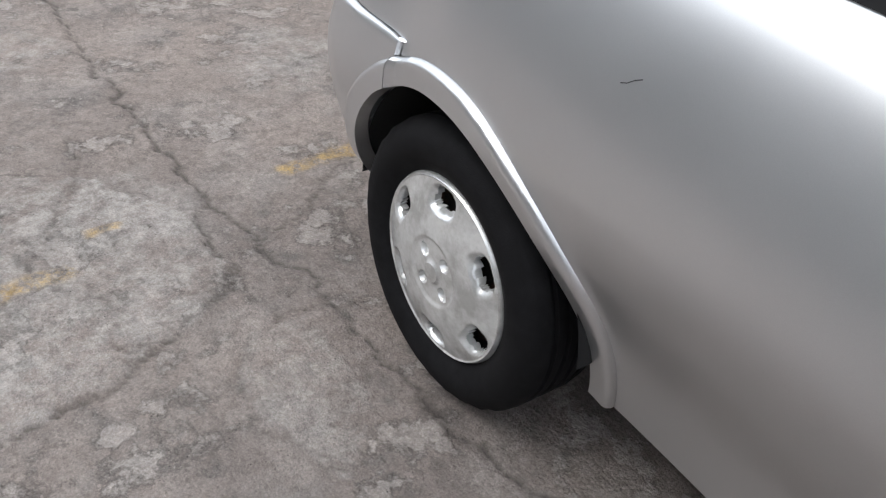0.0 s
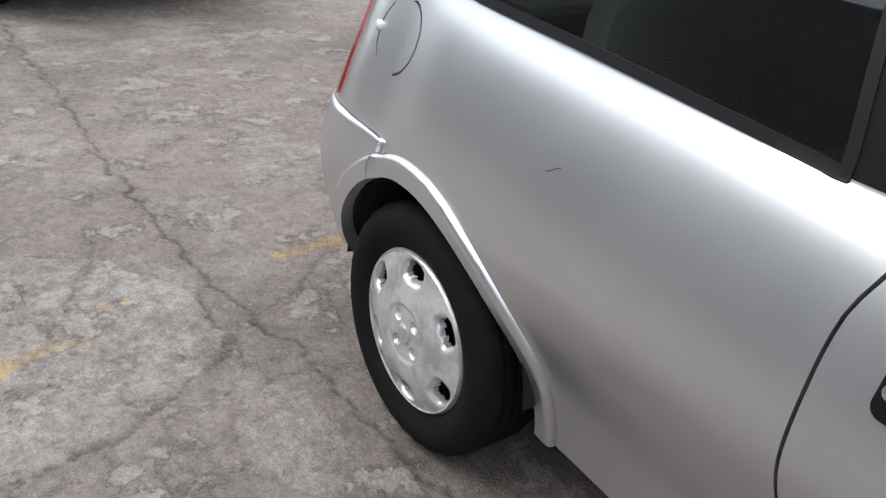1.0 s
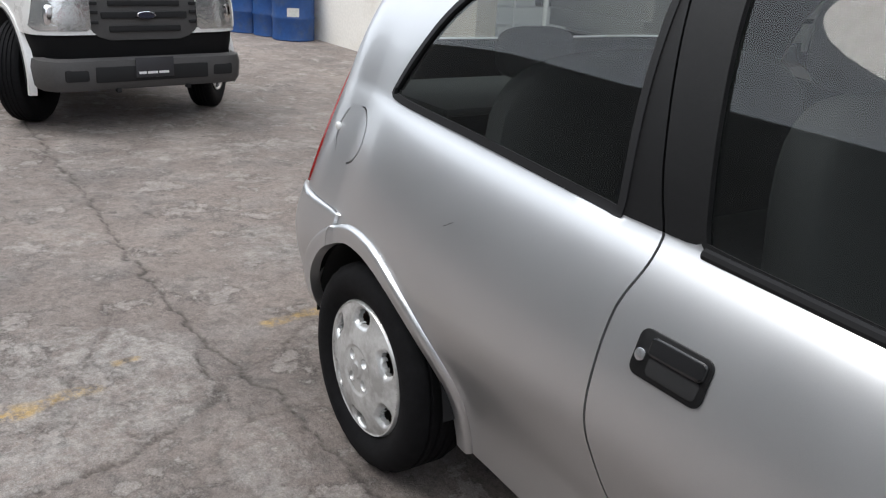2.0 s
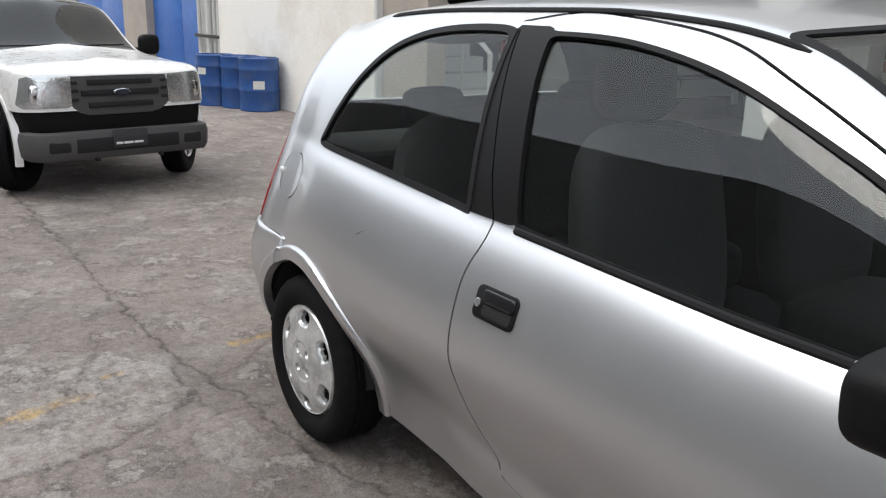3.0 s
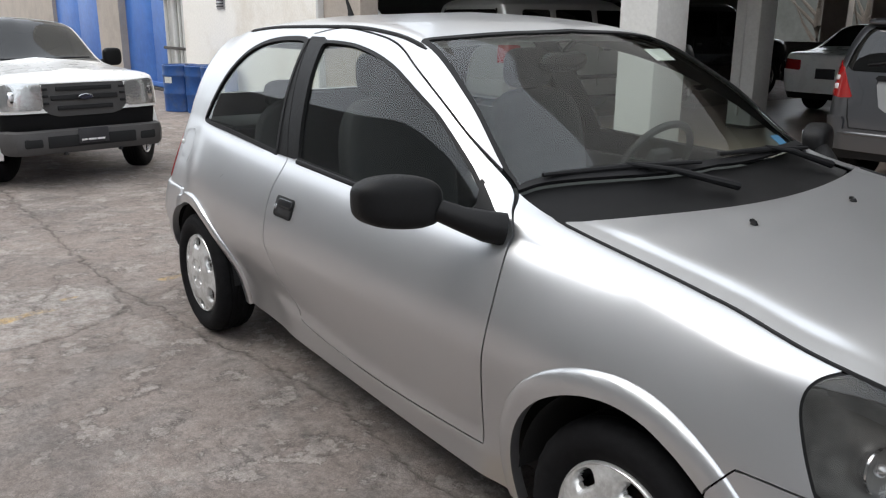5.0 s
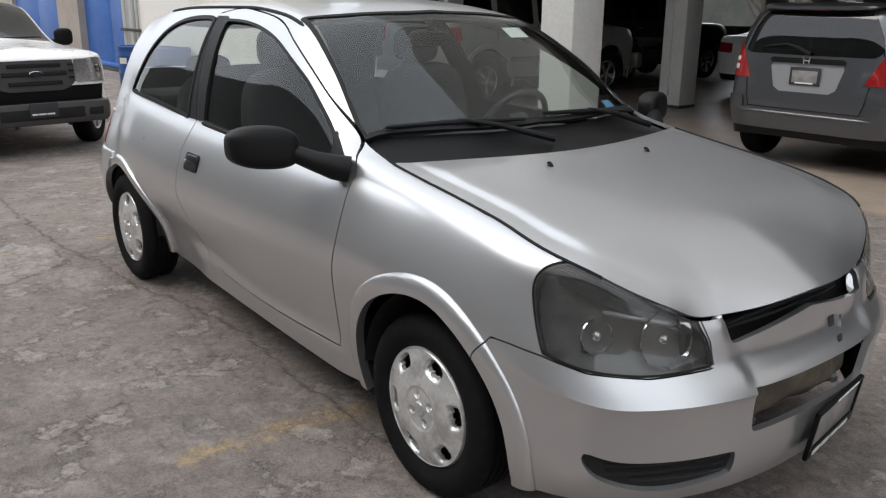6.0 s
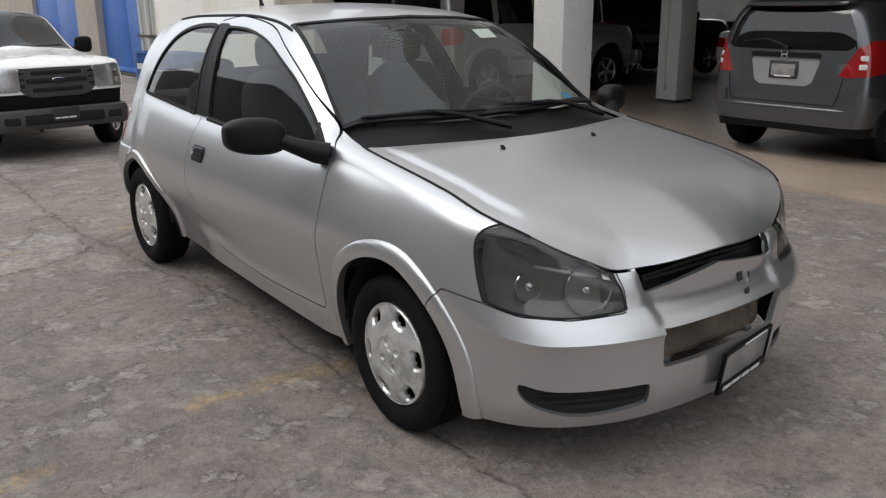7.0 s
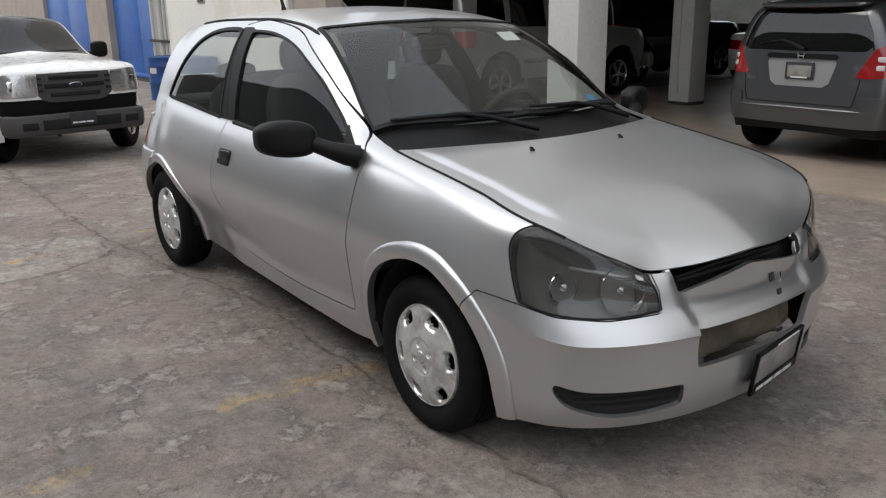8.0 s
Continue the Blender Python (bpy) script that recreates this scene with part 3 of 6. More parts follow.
for x0, x1, name in ((-15.5, -12.0, "door_1"), (-22, -17.2, "door_2")):
    d = thing(name, pose(x0, wall_y + .42, 0), "closed blue sheet-metal gate door in the wall", "door", "", "structure")
    n = 2
    w = (x1 - x0) / n
    for k in range(n):
        part("door_panel", bm_box((w - .012, .04, 3.14), (w * (k + .5), 0, 1.62), .008), BLUE_DOOR, d)
    for z in (.12, 3.1):
        part("door_rail", bm_box((x1 - x0, .03, .09), ((x1 - x0) / 2, -.032, z), .006), BLUE_DOOR, d)
    part("door_sill", bm_box((x1 - x0, .14, .05), ((x1 - x0) / 2, -.05, .035), .008), GRIME, d)
box_thing("wall_far_west", (-34, wall_y + .3, 0), (-22, wall_y + .55, 8), TAN_WALL, "grey plastered wall past the blue gate", "wall")
pipes = thing("wall_pipes", pose(0, 0, 0), "painted vertical pipes strapped to the white wall strip", "pipe")
for x, r in ((-11.85, .035), (-11.40, .05), (-11.15, .03), (-10.93, .045)):
    part("pipe", bm_cyl(r, 5, (x, wall_y + .06, 2.5), "Z", 14), WHITE_WALL, pipes)
for z in (.9, 1.75, 2.7):
    part("pipe_strap", bm_box((1.1, .03, .05), (-11.40, wall_y + .015, z), .005), GRIME, pipes)
vent = thing("wall_vent", pose(-9.09, wall_y, 1.70), "small grey louvred vent in the cream wall", "vent")
part("vent_frame", bm_box((.30, .03, .30), (0, -.005, 0), .006), GREY_LIGHT, vent)
for z in np.linspace(-.11, .11, 6):
    part("slat", bm_box((.25, .02, .022), (0, -.025, z), .004, None), INK, vent)
box_thing("wall_south", (-34, -8.3, 0), (30, -8, 6.3), GREY_WALL, "plain dark grey building wall across the courtyard", "wall")
box_thing("wall_upper", (-5.05, 3.95, 3.3), (18, 4.25, 7.4), UPPER_WALL, "plain pale grey upper storey above the parking", "wall")
# Unseen ceilings block the sky; their dark colour deepens the parking's shade.
box_thing("ceiling", (-5.05, 4.25, 3.3), (18, 17, 3.6), SHADE_ROOF, "dark concrete ceiling over the parking", "ceiling")
# Unseen side wall, added to shut light out of the parking.
box_thing("wall_parking_west", (-14.0, 3.6, 0), (-13.7, 17, 5), SHADE_WALL, "dark side wall deep in the parking", "wall")
box_thing("ceiling_stair", (-13.7, 3.6, 3.3), (-5.05, 17, 3.6), SHADE_ROOF, "dark ceiling over stairs and parking", "ceiling")
# The east wall is unseen too, added for the same dimness.
box_thing("wall_parking_east", (16, 4.0, 0), (16.3, 17, 5), SHADE_WALL, "dark side wall of the parking", "wall")
# back wall with a long opening to the yard behind; its dark colour carries the parking's shade
box_thing("wall_back", (-13.7, 17, 0), (16, 17.25, .95), SHADE_WALL, "low dark wall at the back of the parking", "wall")
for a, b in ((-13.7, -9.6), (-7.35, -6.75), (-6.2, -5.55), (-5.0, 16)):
    box_thing("wall_back_pier", (a, 17, .95), (b, 17.25, 3.3), SHADE_WALL if b - a > 1 else TAN_WALL, "dark pier of the back wall", "wall")
box_thing("wall_yard", (-24, 24, 0), (10, 24.3, 3.2), YARD_WALL, "pale grey wall of the yard behind", "wall")


def bare_tree(x, y, seed):
    rnd = random.Random(seed)
    t = thing("tree", pose(x, y, .017), "bare grey tree trunk in the yard behind", "tree", "yard trees")
    bm = bmesh.new()
    bm_tube([(0, 0, 0), (.05, .02, .6), (-.02, .05, 1.3), (.06, 0, 2.2)], [.16, .13, .11, .08], 12, bm)
    part("trunk", bm, BARK, t)
    limbs = bmesh.new()
    for k in range(9):
        a, h = rnd.uniform(0, 6.28), rnd.uniform(.7, 2.1)
        e = Vector((math.cos(a), math.sin(a), 0)) * rnd.uniform(.6, 1.3)
        bm_tube([(0, 0, h), tuple(e * .5 + Vector((0, 0, h + .5))), tuple(e + Vector((0, 0, h + rnd.uniform(.8, 1.5))))], [.06, .035, .012], 8, limbs)
    part("limbs", limbs, BARK, t)


for k, (x, y) in enumerate(((-8.9, 19.5), (-8.1, 20.5), (-6.5, 20.0))):
    bare_tree(x, y, k)


def column(x, y, w, conduit=False):
    c = thing("column", pose(x, y, .045), "white-painted square concrete column with a grimy foot", "column", "parking columns", "structure")
    part("shaft", bm_box((w, w, 3.26), (0, 0, 1.63), .014), WHITE_WALL, c)
    part("foot_grime", bm_box((w + .008, w + .008, .045), (0, 0, .022), .006), GRIME, c)
    if conduit:
        part("conduit", bm_cyl(.014, 2.95, (-.03, -w / 2 - .014, 1.70), "Z", 12), WHITE_WALL, c)
        part("outlet_box", bm_box((.055, .04, .11), (-.03, -w / 2 - .02, .22), .006), WHITE_WALL, c)
        for z in (.8, 1.6, 2.4):
            part("conduit_clip", bm_box((.06, .012, .02), (-.03, -w / 2 - .006, z), .002), WHITE_WALL, c)


column(-1.43, 3.93, .42)
column(-2.97, 7.78, .36, True)


def drum(x, y, turn, paper):
    d = thing("drum", pose(x, y, .012, 0, 0, turn), "weathered blue steel oil drum with a paper label" if paper else "weathered blue steel oil drum standing by the wall", "drum", "blue drums by the wall")
    r, h = .268, .71
    prof = [(.001, .02), (r - .02, .02), (r - .012, 0), (r, .004), (r + .004, .014), (r, .026)]
    for z in (.28, .555):
        prof += [(r, z - .03), (r + .010, z - .01), (r + .010, z + .01), (r, z + .03)]
    prof += [(r, h - .026), (r + .004, h - .014), (r, h - .004), (r - .012, h), (r - .018, h - .015), (.001, h - .015)]
    part("drum_body", bm_lathe(prof, 48, "Z"), DRUM_BLUE, d)
    part("bung", bm_cyl(.035, .02, (.15, 0, h - .008), "Z", 20, None, .004), GRIME, d)
    if paper:
        b = bmesh.new()
        n = 8
        half = .28
        rows = [[b.verts.new(((r + .003) * math.cos(a), (r + .003) * math.sin(a), zz)) for zz in (.24, .37)] for a in np.linspace(-math.pi / 2 - half, -math.pi / 2 + half, n)]
        for p, q in zip(rows, rows[1:]):
            b.faces.new((p[0], q[0], q[1], p[1]))
        lb = part("label", b, PAPER, d, "torn pale paper label")
        lb.location.z = paper


drum(-8.57, 2.72, 66, .04)
drum(-9.02, 2.64, 20, 0)
drum(-9.45, 2.44, 24, .20)


def stairs():
    t = thing("staircase", pose(-4.80, 3.60, .012), "white-painted concrete stairs with a white metal handrail", "staircase", "", "structure")
    for k in range(11):
        part("step", bm_box((.30, .92, .17 * (k + 1)), (-.28 * k - .15, .46, .085 * (k + 1)), .008), WHITE_WALL, t)
    part("handrail", bm_tube([(.10, .05, .0), (.10, .05, .95), (0, .05, 1.02), (-2.9, .05, 2.75)], .028, 10), WHITE_WALL, t)
    for k in range(1, 10, 2):
        part("baluster", bm_cyl(.012, .86, (-.28 * k - .1, .05, .17 * (k + 1) + .42), "Z", 8), WHITE_WALL, t)


stairs()


# ---- wheels ----
def tyre_profile(r, rim, half):
    k = half
    return [(rim - 0.006, -k * 0.72), (rim + 0.008, -k * 0.86), (rim + 0.35 * (r - rim), -k), (rim + 0.62 * (r - rim), -k * 1.0), (r - 0.016, -k * 0.9), (r - 0.005, -k * 0.78),
            (r, -k * 0.6), (r, k * 0.6), (r - 0.005, k * 0.78), (r - 0.016, k * 0.9), (rim + 0.5 * (r - rim), k), (rim, k * 0.8), (rim - 0.03, k * 0.6), (rim - 0.03, -k * 0.5)]


def bm_tyre(r, rim, half, grooves=4, blocks=64):
    """A tyre with circumferential grooves and cut shoulder blocks; the outer face looks to -y."""
    prof = []
    base = tyre_profile(r, rim, half)
    for q in base[:7]:
        prof.append(q)
    for g in range(grooves):
        c = -half * 0.6 + (g + 0.5) * 2 * half * 0.6 / grooves
        prof += [(r, c - 0.006), (r - 0.007, c - 0.004), (r - 0.007, c + 0.004), (r, c + 0.006)]
    prof += base[7:]
    bm = bm_lathe(prof, 96, "Y", closed=True)
    # radial sipes on the shoulders
    for f in list(bm.faces):
        c = f.calc_center_median()
        rad = math.hypot(c.x, c.z)
        if r - 0.014 < rad < r - 0.001 and abs(c.y) > half * 0.62:
            a = math.atan2(c.z, c.x) / (2 * math.pi) * 96
            if int(a + 200) % 3 == 0:
                for v in f.verts:
                    q = Vector((v.co.x, 0, v.co.z)).normalized()
                    v.co -= q * 0.0016
    return bm


def bm_hubcap(r):
    """A worn wheel cover: a flat crowned disc with six openings along its edge, four lug recesses and a boss; it looks to -y."""
    na, nr_ = 288, 60
    rs = np.linspace(0, r, nr_)

    def scoop(a, t):
        # below 1 inside an opening, which is cut square towards the rim and round towards the hub
        w = ((a / (2 * math.pi) * 6) % 1.0 - 0.5) * 2 * math.pi / 6 * t
        v = t - 0.815
        return ((abs(w) / 0.225) ** 3 + (abs(v) / (0.120 if v > 0 else 0.175)) ** 3) ** (1 / 3)

    def height(a, q):
        t = q / r
        h = 0.024 * (1 - t ** 3.2)
        s = scoop(a, t)
        h -= 0.013 * (1 - smoothstep(0.62, 1.0, s))
        h += 0.0035 * smoothstep(0.945, 0.960, t) - 0.010 * smoothstep(0.975, 1.0, t)
        h -= 0.004 * (1 - smoothstep(0.34, 0.38, t)) - 0.005 * (1 - smoothstep(0.10, 0.13, t))
        k = (a / (2 * math.pi) * 4) % 1.0
        d = math.hypot((k - 0.5) * 2 * math.pi / 4 * q, q - 0.245 * r)
        return h - 0.012 * (1 - smoothstep(0.009, 0.0135, d))
    bm = bmesh.new()
    vs = [[bm.verts.new((q * math.cos(a), -height(a, q), q * math.sin(a))) for q in rs] for a in np.arange(na) * 2 * math.pi / na]
    for i in range(na):
        b = (i + 1) % na
        for j in range(nr_ - 1):
            am, qm = (i + 0.5) / na * 2 * math.pi, (rs[j] + rs[j + 1]) / 2
            lug = math.hypot(((am / (2 * math.pi) * 4) % 1.0 - 0.5) * math.pi / 2 * qm, qm - 0.245 * r)
            if scoop(am, qm / r) < 0.74 or lug < 0.0085:
                continue
            bm.faces.new((vs[i][j], vs[b][j], vs[b][j + 1], vs[i][j + 1]))
    bmesh.ops.remove_doubles(bm, verts=bm.verts, dist=1e-6)
    bmesh.ops.delete(bm, geom=[v for v in bm.verts if not v.link_faces], context="VERTS")
    bmesh.ops.recalc_face_normals(bm, faces=bm.faces)
    ext = bmesh.ops.extrude_edge_only(bm, edges=[e for e in bm.edges if e.is_boundary])
    for v in (g for g in ext["geom"] if isinstance(g, bmesh.types.BMVert)):
        v.co.y += 0.014
    return bm


def bm_alloy(r, spokes=5):
    """A spoked alloy rim that looks to -y."""
    bm = bm_lathe([(r, 0.06), (r, -0.012), (r - 0.008, -0.016), (r - 0.02, -0.006), (r - 0.026, 0.05)], 64, "Y")
    bm_cyl(0.24 * r, 0.03, (0, 0.0, 0), "Y", 32, 0.20 * r, 0.004, bm)
    for i in range(spokes):
        for d in (-0.13, 0.13):
            a = 2 * math.pi * i / spokes + d
            t = Matrix.Rotation(-a, 4, "Y")
            b = bm_box((0.80 * r, 0.022, 0.14 * r), (0.56 * r, 0.006, 0), 0.005)
            bmesh.ops.transform(b, matrix=t, verts=b.verts)
            joined(bm, b)
    return bm


WHEELS = {}


def wheel(parent, at, r, rim, half, style, steer=0.0, side="right", spin=0.0):
    """A wheel as a part of a car, with tyre, rim or cover, and a dark steel disc behind it."""
    key = (r, rim, half, style)
    if key not in WHEELS:
        meshes = []
        for nm, bm, mat in (("tyre", bm_tyre(r, rim, half), TYRE), ("rim", bm_hubcap(rim) if style == "cap" else bm_alloy(rim * 0.98, 5 if style == "five" else 7), HUBCAP if style == "cap" else ALLOY), ("brake", None, STEEL)):
            if bm is None:
                bm = bm_lathe([(rim - 0.01, -half * 0.3), (0.75 * rim, -half * 0.36), (0.6 * rim, -half * 0.5), (0.2 * rim, -half * 0.55), (0.001, -half * 0.55)], 48, "Y")
                bm_cyl(0.12, 0.02, (0, 0.0, 0), "Y", 40, None, 0.002, bm)
            me = bpy.data.meshes.new(nm)
            bm.to_mesh(me)
            bm.free()
            me.materials.append(mat)
            me.shade_smooth()
            me.set_sharp_from_angle(angle=radians(35))
            meshes.append((nm, me))
        WHEELS[key] = meshes
    hub = new("wheel")
    hub.empty_display_size = 0.05
    hub.parent = parent
    hub.matrix_basis = pose(*at, 0, 0, steer + (0 if side == "right" else 180))
    for nm, me in WHEELS[key]:
        ob = new({"rim": "wheel_cover" if style == "cap" else "rim", "brake": "brake_disc"}.get(nm, nm), me)
        ob.parent = hub
        ob.matrix_basis = pose(0, -half * 0.80 if nm == "rim" else 0, 0, 0, spin, 0)
        if nm == "rim" and style == "cap":
            ob["label"] = "scuffed silver plastic wheel cover with six openings"
    return hub


# ---- the silver hatchback ----
def hatchback():
    car = thing("car", pose(0, 0.028, 0), "small silver three-door hatchback with worn paint, parked on concrete", "car")
    W4 = pch((-1.2, .68), (-.7, .685), (-.2, .708), (0, .738), (.4, .760), (.8, .773), (1.5, .780), (2.0, .772), (2.3, .765), (2.6, .775), (2.85, .80), (3.1, .802), (3.35, .798), (3.6, .798))
    Z4 = pch((-1.2, .96), (-.2, .965), (0, .955), (.4, .935), (.8, .92), (1.2, .91), (1.5, .90), (2.0, .895), (2.3, .87), (2.6, .80), (2.85, .71), (3.1, .60), (3.35, .55), (3.6, .545))
    W7 = pch((-1.2, .42), (-.7, .46), (-.2, .505), (.4, .52), (.9, .52), (1.2, .53), (1.4, .555), (1.7, .615), (1.99, .672), (2.16, .688), (2.6, .688), (2.85, .735), (3.0, .765), (3.1, .772), (3.35, .752), (3.6, .795))
    Z7 = pch((-1.2, 1.25), (-.7, 1.28), (-.2, 1.325), (0, 1.36), (.4, 1.385), (.9, 1.39), (1.2, 1.37), (1.4, 1.335), (1.7, 1.185), (1.99, .975), (2.06, .955), (2.16, .934), (2.6, .866), (2.9, .804), (2.95, .793), (3.0, .776), (3.1, .734), (3.2, .688), (3.28, .650), (3.4, .652), (3.6, .680))
    mid = pch((-1.2, .3), (1.9, .3), (2.2, 1), (3.6, 1))

    def w5(s):
        return np.where(mid(s) < .99, W4(s) - .014, W4(s)) * (1 - mid(s)) + mid(s) * (.82 * W4(s) + .18 * W7(s))

    def z5(s):
        return (Z4(s) + .03) * (1 - mid(s)) + mid(s) * (.58 * Z4(s) + .42 * Z7(s))

    def w6(s):
        return (.5 * w5(s) + .5 * W7(s) + .022) * (1 - mid(s)) + mid(s) * (.5 * W4(s) + .5 * W7(s))

    def z6(s):
        return (.5 * z5(s) + .5 * Z7(s)) * (1 - mid(s)) + mid(s) * (.2 * Z4(s) + .8 * Z7(s))
    levels = [
        (pch((-1.2, .74), (-.2, .765), (.4, .735), (.9, .75), (2.0, .775), (2.6, .775), (2.85, .80), (3.6, .80)), pch((-1.2, .33), (-.45, .33), (-.2, .30), (.4, .225), (2.0, .205), (2.6, .20), (3.1, .175), (3.6, .17))),
        (pch((-1.2, .79), (-.2, .80), (.4, .768), (.9, .785), (2.0, .80), (2.6, .81), (2.85, .835), (3.6, .84)), pch((-1.2, .38), (-.2, .37), (.9, .36), (1.5, .315), (2.0, .32), (2.6, .30), (3.1, .26), (3.6, .25))),
        (pch((-1.2, .83), (-.2, .835), (.4, .842), (.9, .852), (1.5, .860), (2.3, .840), (2.6, .83), (2.85, .845), (3.6, .85)), pch((-1.2, .54), (.4, .53), (2.0, .52), (2.6, .46), (3.1, .37), (3.6, .36))),
        (pch((-1.2, .79), (-.7, .80), (-.2, .818), (0, .846), (.4, .870), (.9, .883), (1.5, .885), (2.0, .876), (2.3, .860), (2.6, .842), (2.85, .848), (3.1, .858), (3.6, .86)), pch((-1.2, .655), (2.0, .645), (2.3, .645), (2.6, .61), (2.85, .525), (3.1, .47), (3.6, .466))),
        (W4, Z4), (w5, z5), (w6, z6), (W7, Z7),
        (pch((-1.2, .36), (-.2, .43), (1.2, .45), (1.45, .48), (2.0, .60), (2.3, .600), (2.6, .595), (2.85, .63), (3.1, .670), (3.35, .675), (3.6, .70)), pch((-1.2, 1.28), (-.2, 1.338), (0, 1.373), (.4, 1.40), (.9, 1.405), (1.2, 1.388), (1.37, 1.36), (1.47, 1.322), (1.7, 1.20), (2.0, 1.00), (2.12, .945), (2.3, .909), (2.6, .860), (2.85, .808), (3.1, .734), (3.35, .706), (3.6, .728))),
        (pch((-1.2, .18), (-.2, .24), (1.2, .25), (1.45, .26), (2.0, .31), (2.6, .25), (3.6, .25)), pch((-1.2, 1.33), (-.2, 1.352), (.0, 1.392), (.4, 1.421), (.9, 1.426), (1.2, 1.411), (1.37, 1.388), (1.47, 1.358), (1.7, 1.232), (2.0, 1.053), (2.15, .955), (2.3, .917), (2.6, .866), (2.85, .852), (3.1, .832), (3.35, .824), (3.6, .828))),
        (pch((-1.2, 0), (3.6, 0)), pch((-1.2, 1.36), (-.2, 1.36), (0, 1.40), (.4, 1.43), (.9, 1.435), (1.2, 1.42), (1.40, 1.395), (1.5, 1.36), (1.7, 1.245), (2.0, 1.07), (2.2, .944), (2.3, .918), (2.6, .870), (3.6, .870))),
    ]

    hood_line = pch((2.1, .985), (2.2, .948), (2.39, .912), (2.6, .880), (2.8, .840), (2.9, .814), (3.05, .757), (3.19, .682), (3.3, .62))

    def shape(P, S, U):
        x, z = P[..., 0], P[..., 2]
        # the side swells below the windows, and the sill stands proud under the door
        t = np.clip(U - 3, 0, 1)
        P[..., 1] -= .016 * 6.75 * t * t * (1 - t) * smoothstep(-.5, .2, S) * (1 - smoothstep(2.0, 2.5, S))
        P[..., 1] -= .013 * (1 - smoothstep(.85, 1.2, U)) * smoothstep(.62, .85, x) * (1 - smoothstep(1.98, 2.1, x))
        # the hood: nearly flat across, folded along its middle towards the nose, with a crease inside its edge
        col = int(np.argmin(np.abs(U[0] - 7)))
        top = hood_line(x) - .12 * np.minimum(np.sqrt(P[..., 1] ** 2 + .0004), .34) * smoothstep(2.80, 3.14, x)
        lean = np.clip(U - 7, 0, 1)
        miss = P[:, [col], 2] - top[:, [col]]
        nose = smoothstep(2.95, 3.2, S)
        hood_z = top + miss * (1 - nose * lean - (1 - nose) * (.35 * lean + .65 * smoothstep(.70, .97, lean)))
        k = smoothstep(2.14, 2.34, S) * np.where(U > 7, 1, 0)
        P[..., 2] += k * (hood_z - P[..., 2])
        # the bumper's folded shoulder
        fold = np.exp(-np.abs(U - 3) / .22) * smoothstep(2.72, 2.95, S)
        P[..., 0] += .010 * fold
        P[..., 1] -= .007 * fold * (1 - smoothstep(3.05, 3.35, S))
        d = fascia(np.stack([-P[..., 1].ravel(), P[..., 2].ravel()], 1)).reshape(x.shape)
        P[..., 0] -= .016 * (1 - smoothstep(-.020, .012, d)) * np.where((S > 2.8) & (U < 7), 1, 0)
        return P

    fascia = inside(np.array([(-.9, .485), (.305, .485), (.315, .52), (.345, .62), (.355, .75), (-.9, .75)]))
    skin = Skin(-.2, 2.6, .45, .61, .83, 3.6, 2.4, levels, [6, 10, 9, 14, 5, 8, 7, 14, 10, 8], 165, 64, 30, shape)
    quarter = inside(loop([(-.075, .985), (-.075, .985), (-.02, 1.08), (.05, 1.18), (.15, 1.265), (.27, 1.312), (.41, 1.335), (.57, 1.342), (.66, 1.335), (.675, 1.31), (.715, 1.12), (.757, .943), (.745, .921), (.70, .925), (.3, .947), (-.04, .962)]))
    pane = inside(loop([(.785, 1.32), (.815, 1.333), (1.05, 1.322), (1.32, 1.268), (1.57, 1.175), (1.70, 1.112), (1.82, 1.04), (1.93, .965), (1.93, .965), (1.90, .895), (1.90, .895), (1.51, .90), (1.2, .912), (.925, .925), (.912, .94), (.848, 1.12)]))
    pillar = inside(np.array([(.660, 1.343), (.79, 1.343), (.922, .934), (.905, .926), (.742, .928)]))
    sail = inside(np.array([(1.885, 1.00), (1.97, .945), (2.05, .90), (2.035, .878), (1.93, .897)]))
    door = inside(loop([(.67, 1.352), (.67, 1.352), (.80, 1.372), (.92, 1.375), (1.23, 1.338), (1.44, 1.265), (1.69, 1.145), (1.89, 1.03), (2.03, .945), (2.08, .88), (2.098, .76), (2.09, .64), (2.06, .52), (2.035, .40), (2.02, .315), (2.02, .315), (1.5, .30), (1.0, .325), (.93, .375), (.87, .46), (.84, .59), (.832, .71), (.832, .81), (.853, .905), (.80, 1.02)]))
    flap = inside(loop([(-.222 + .084 * math.cos(a), .845 + .073 * math.sin(a)) for a in np.linspace(0, 2 * math.pi, 12, endpoint=False)]))
    lamp = inside(loop([(2.828, .745), (2.846, .67), (2.880, .585), (2.880, .585), (3.0, .552), (3.15, .537), (3.312, .54), (3.312, .54), (3.300, .60), (3.272, .66), (3.26, .80), (3.26, .80), (3.0, .86), (2.93, .815), (2.852, .79)]))
    bumper = inside(np.array([(2.60, .05), (2.70, .55), (2.741, .602), (2.80, .596), (2.880, .582), (3.0, .549), (3.15, .534), (3.315, .537), (3.304, .60), (3.276, .66), (3.265, .82), (3.8, .82), (3.8, .05)]))
    slot = inside(np.array([(-.5, .545), (0, .622), (.315, .578), (.335, .592), (.34, .64), (.335, .72), (-.5, .72)]))
    mouth = inside(np.array([(-.6, .345), (.28, .345), (.292, .355), (.308, .46), (.300, .478), (-.6, .478)]))
    fog = inside(loop([(.706, .334), (.62, .312), (.36, .303), (.337, .296), (.334, .24), (.352, .227), (.54, .215), (.67, .26)]))
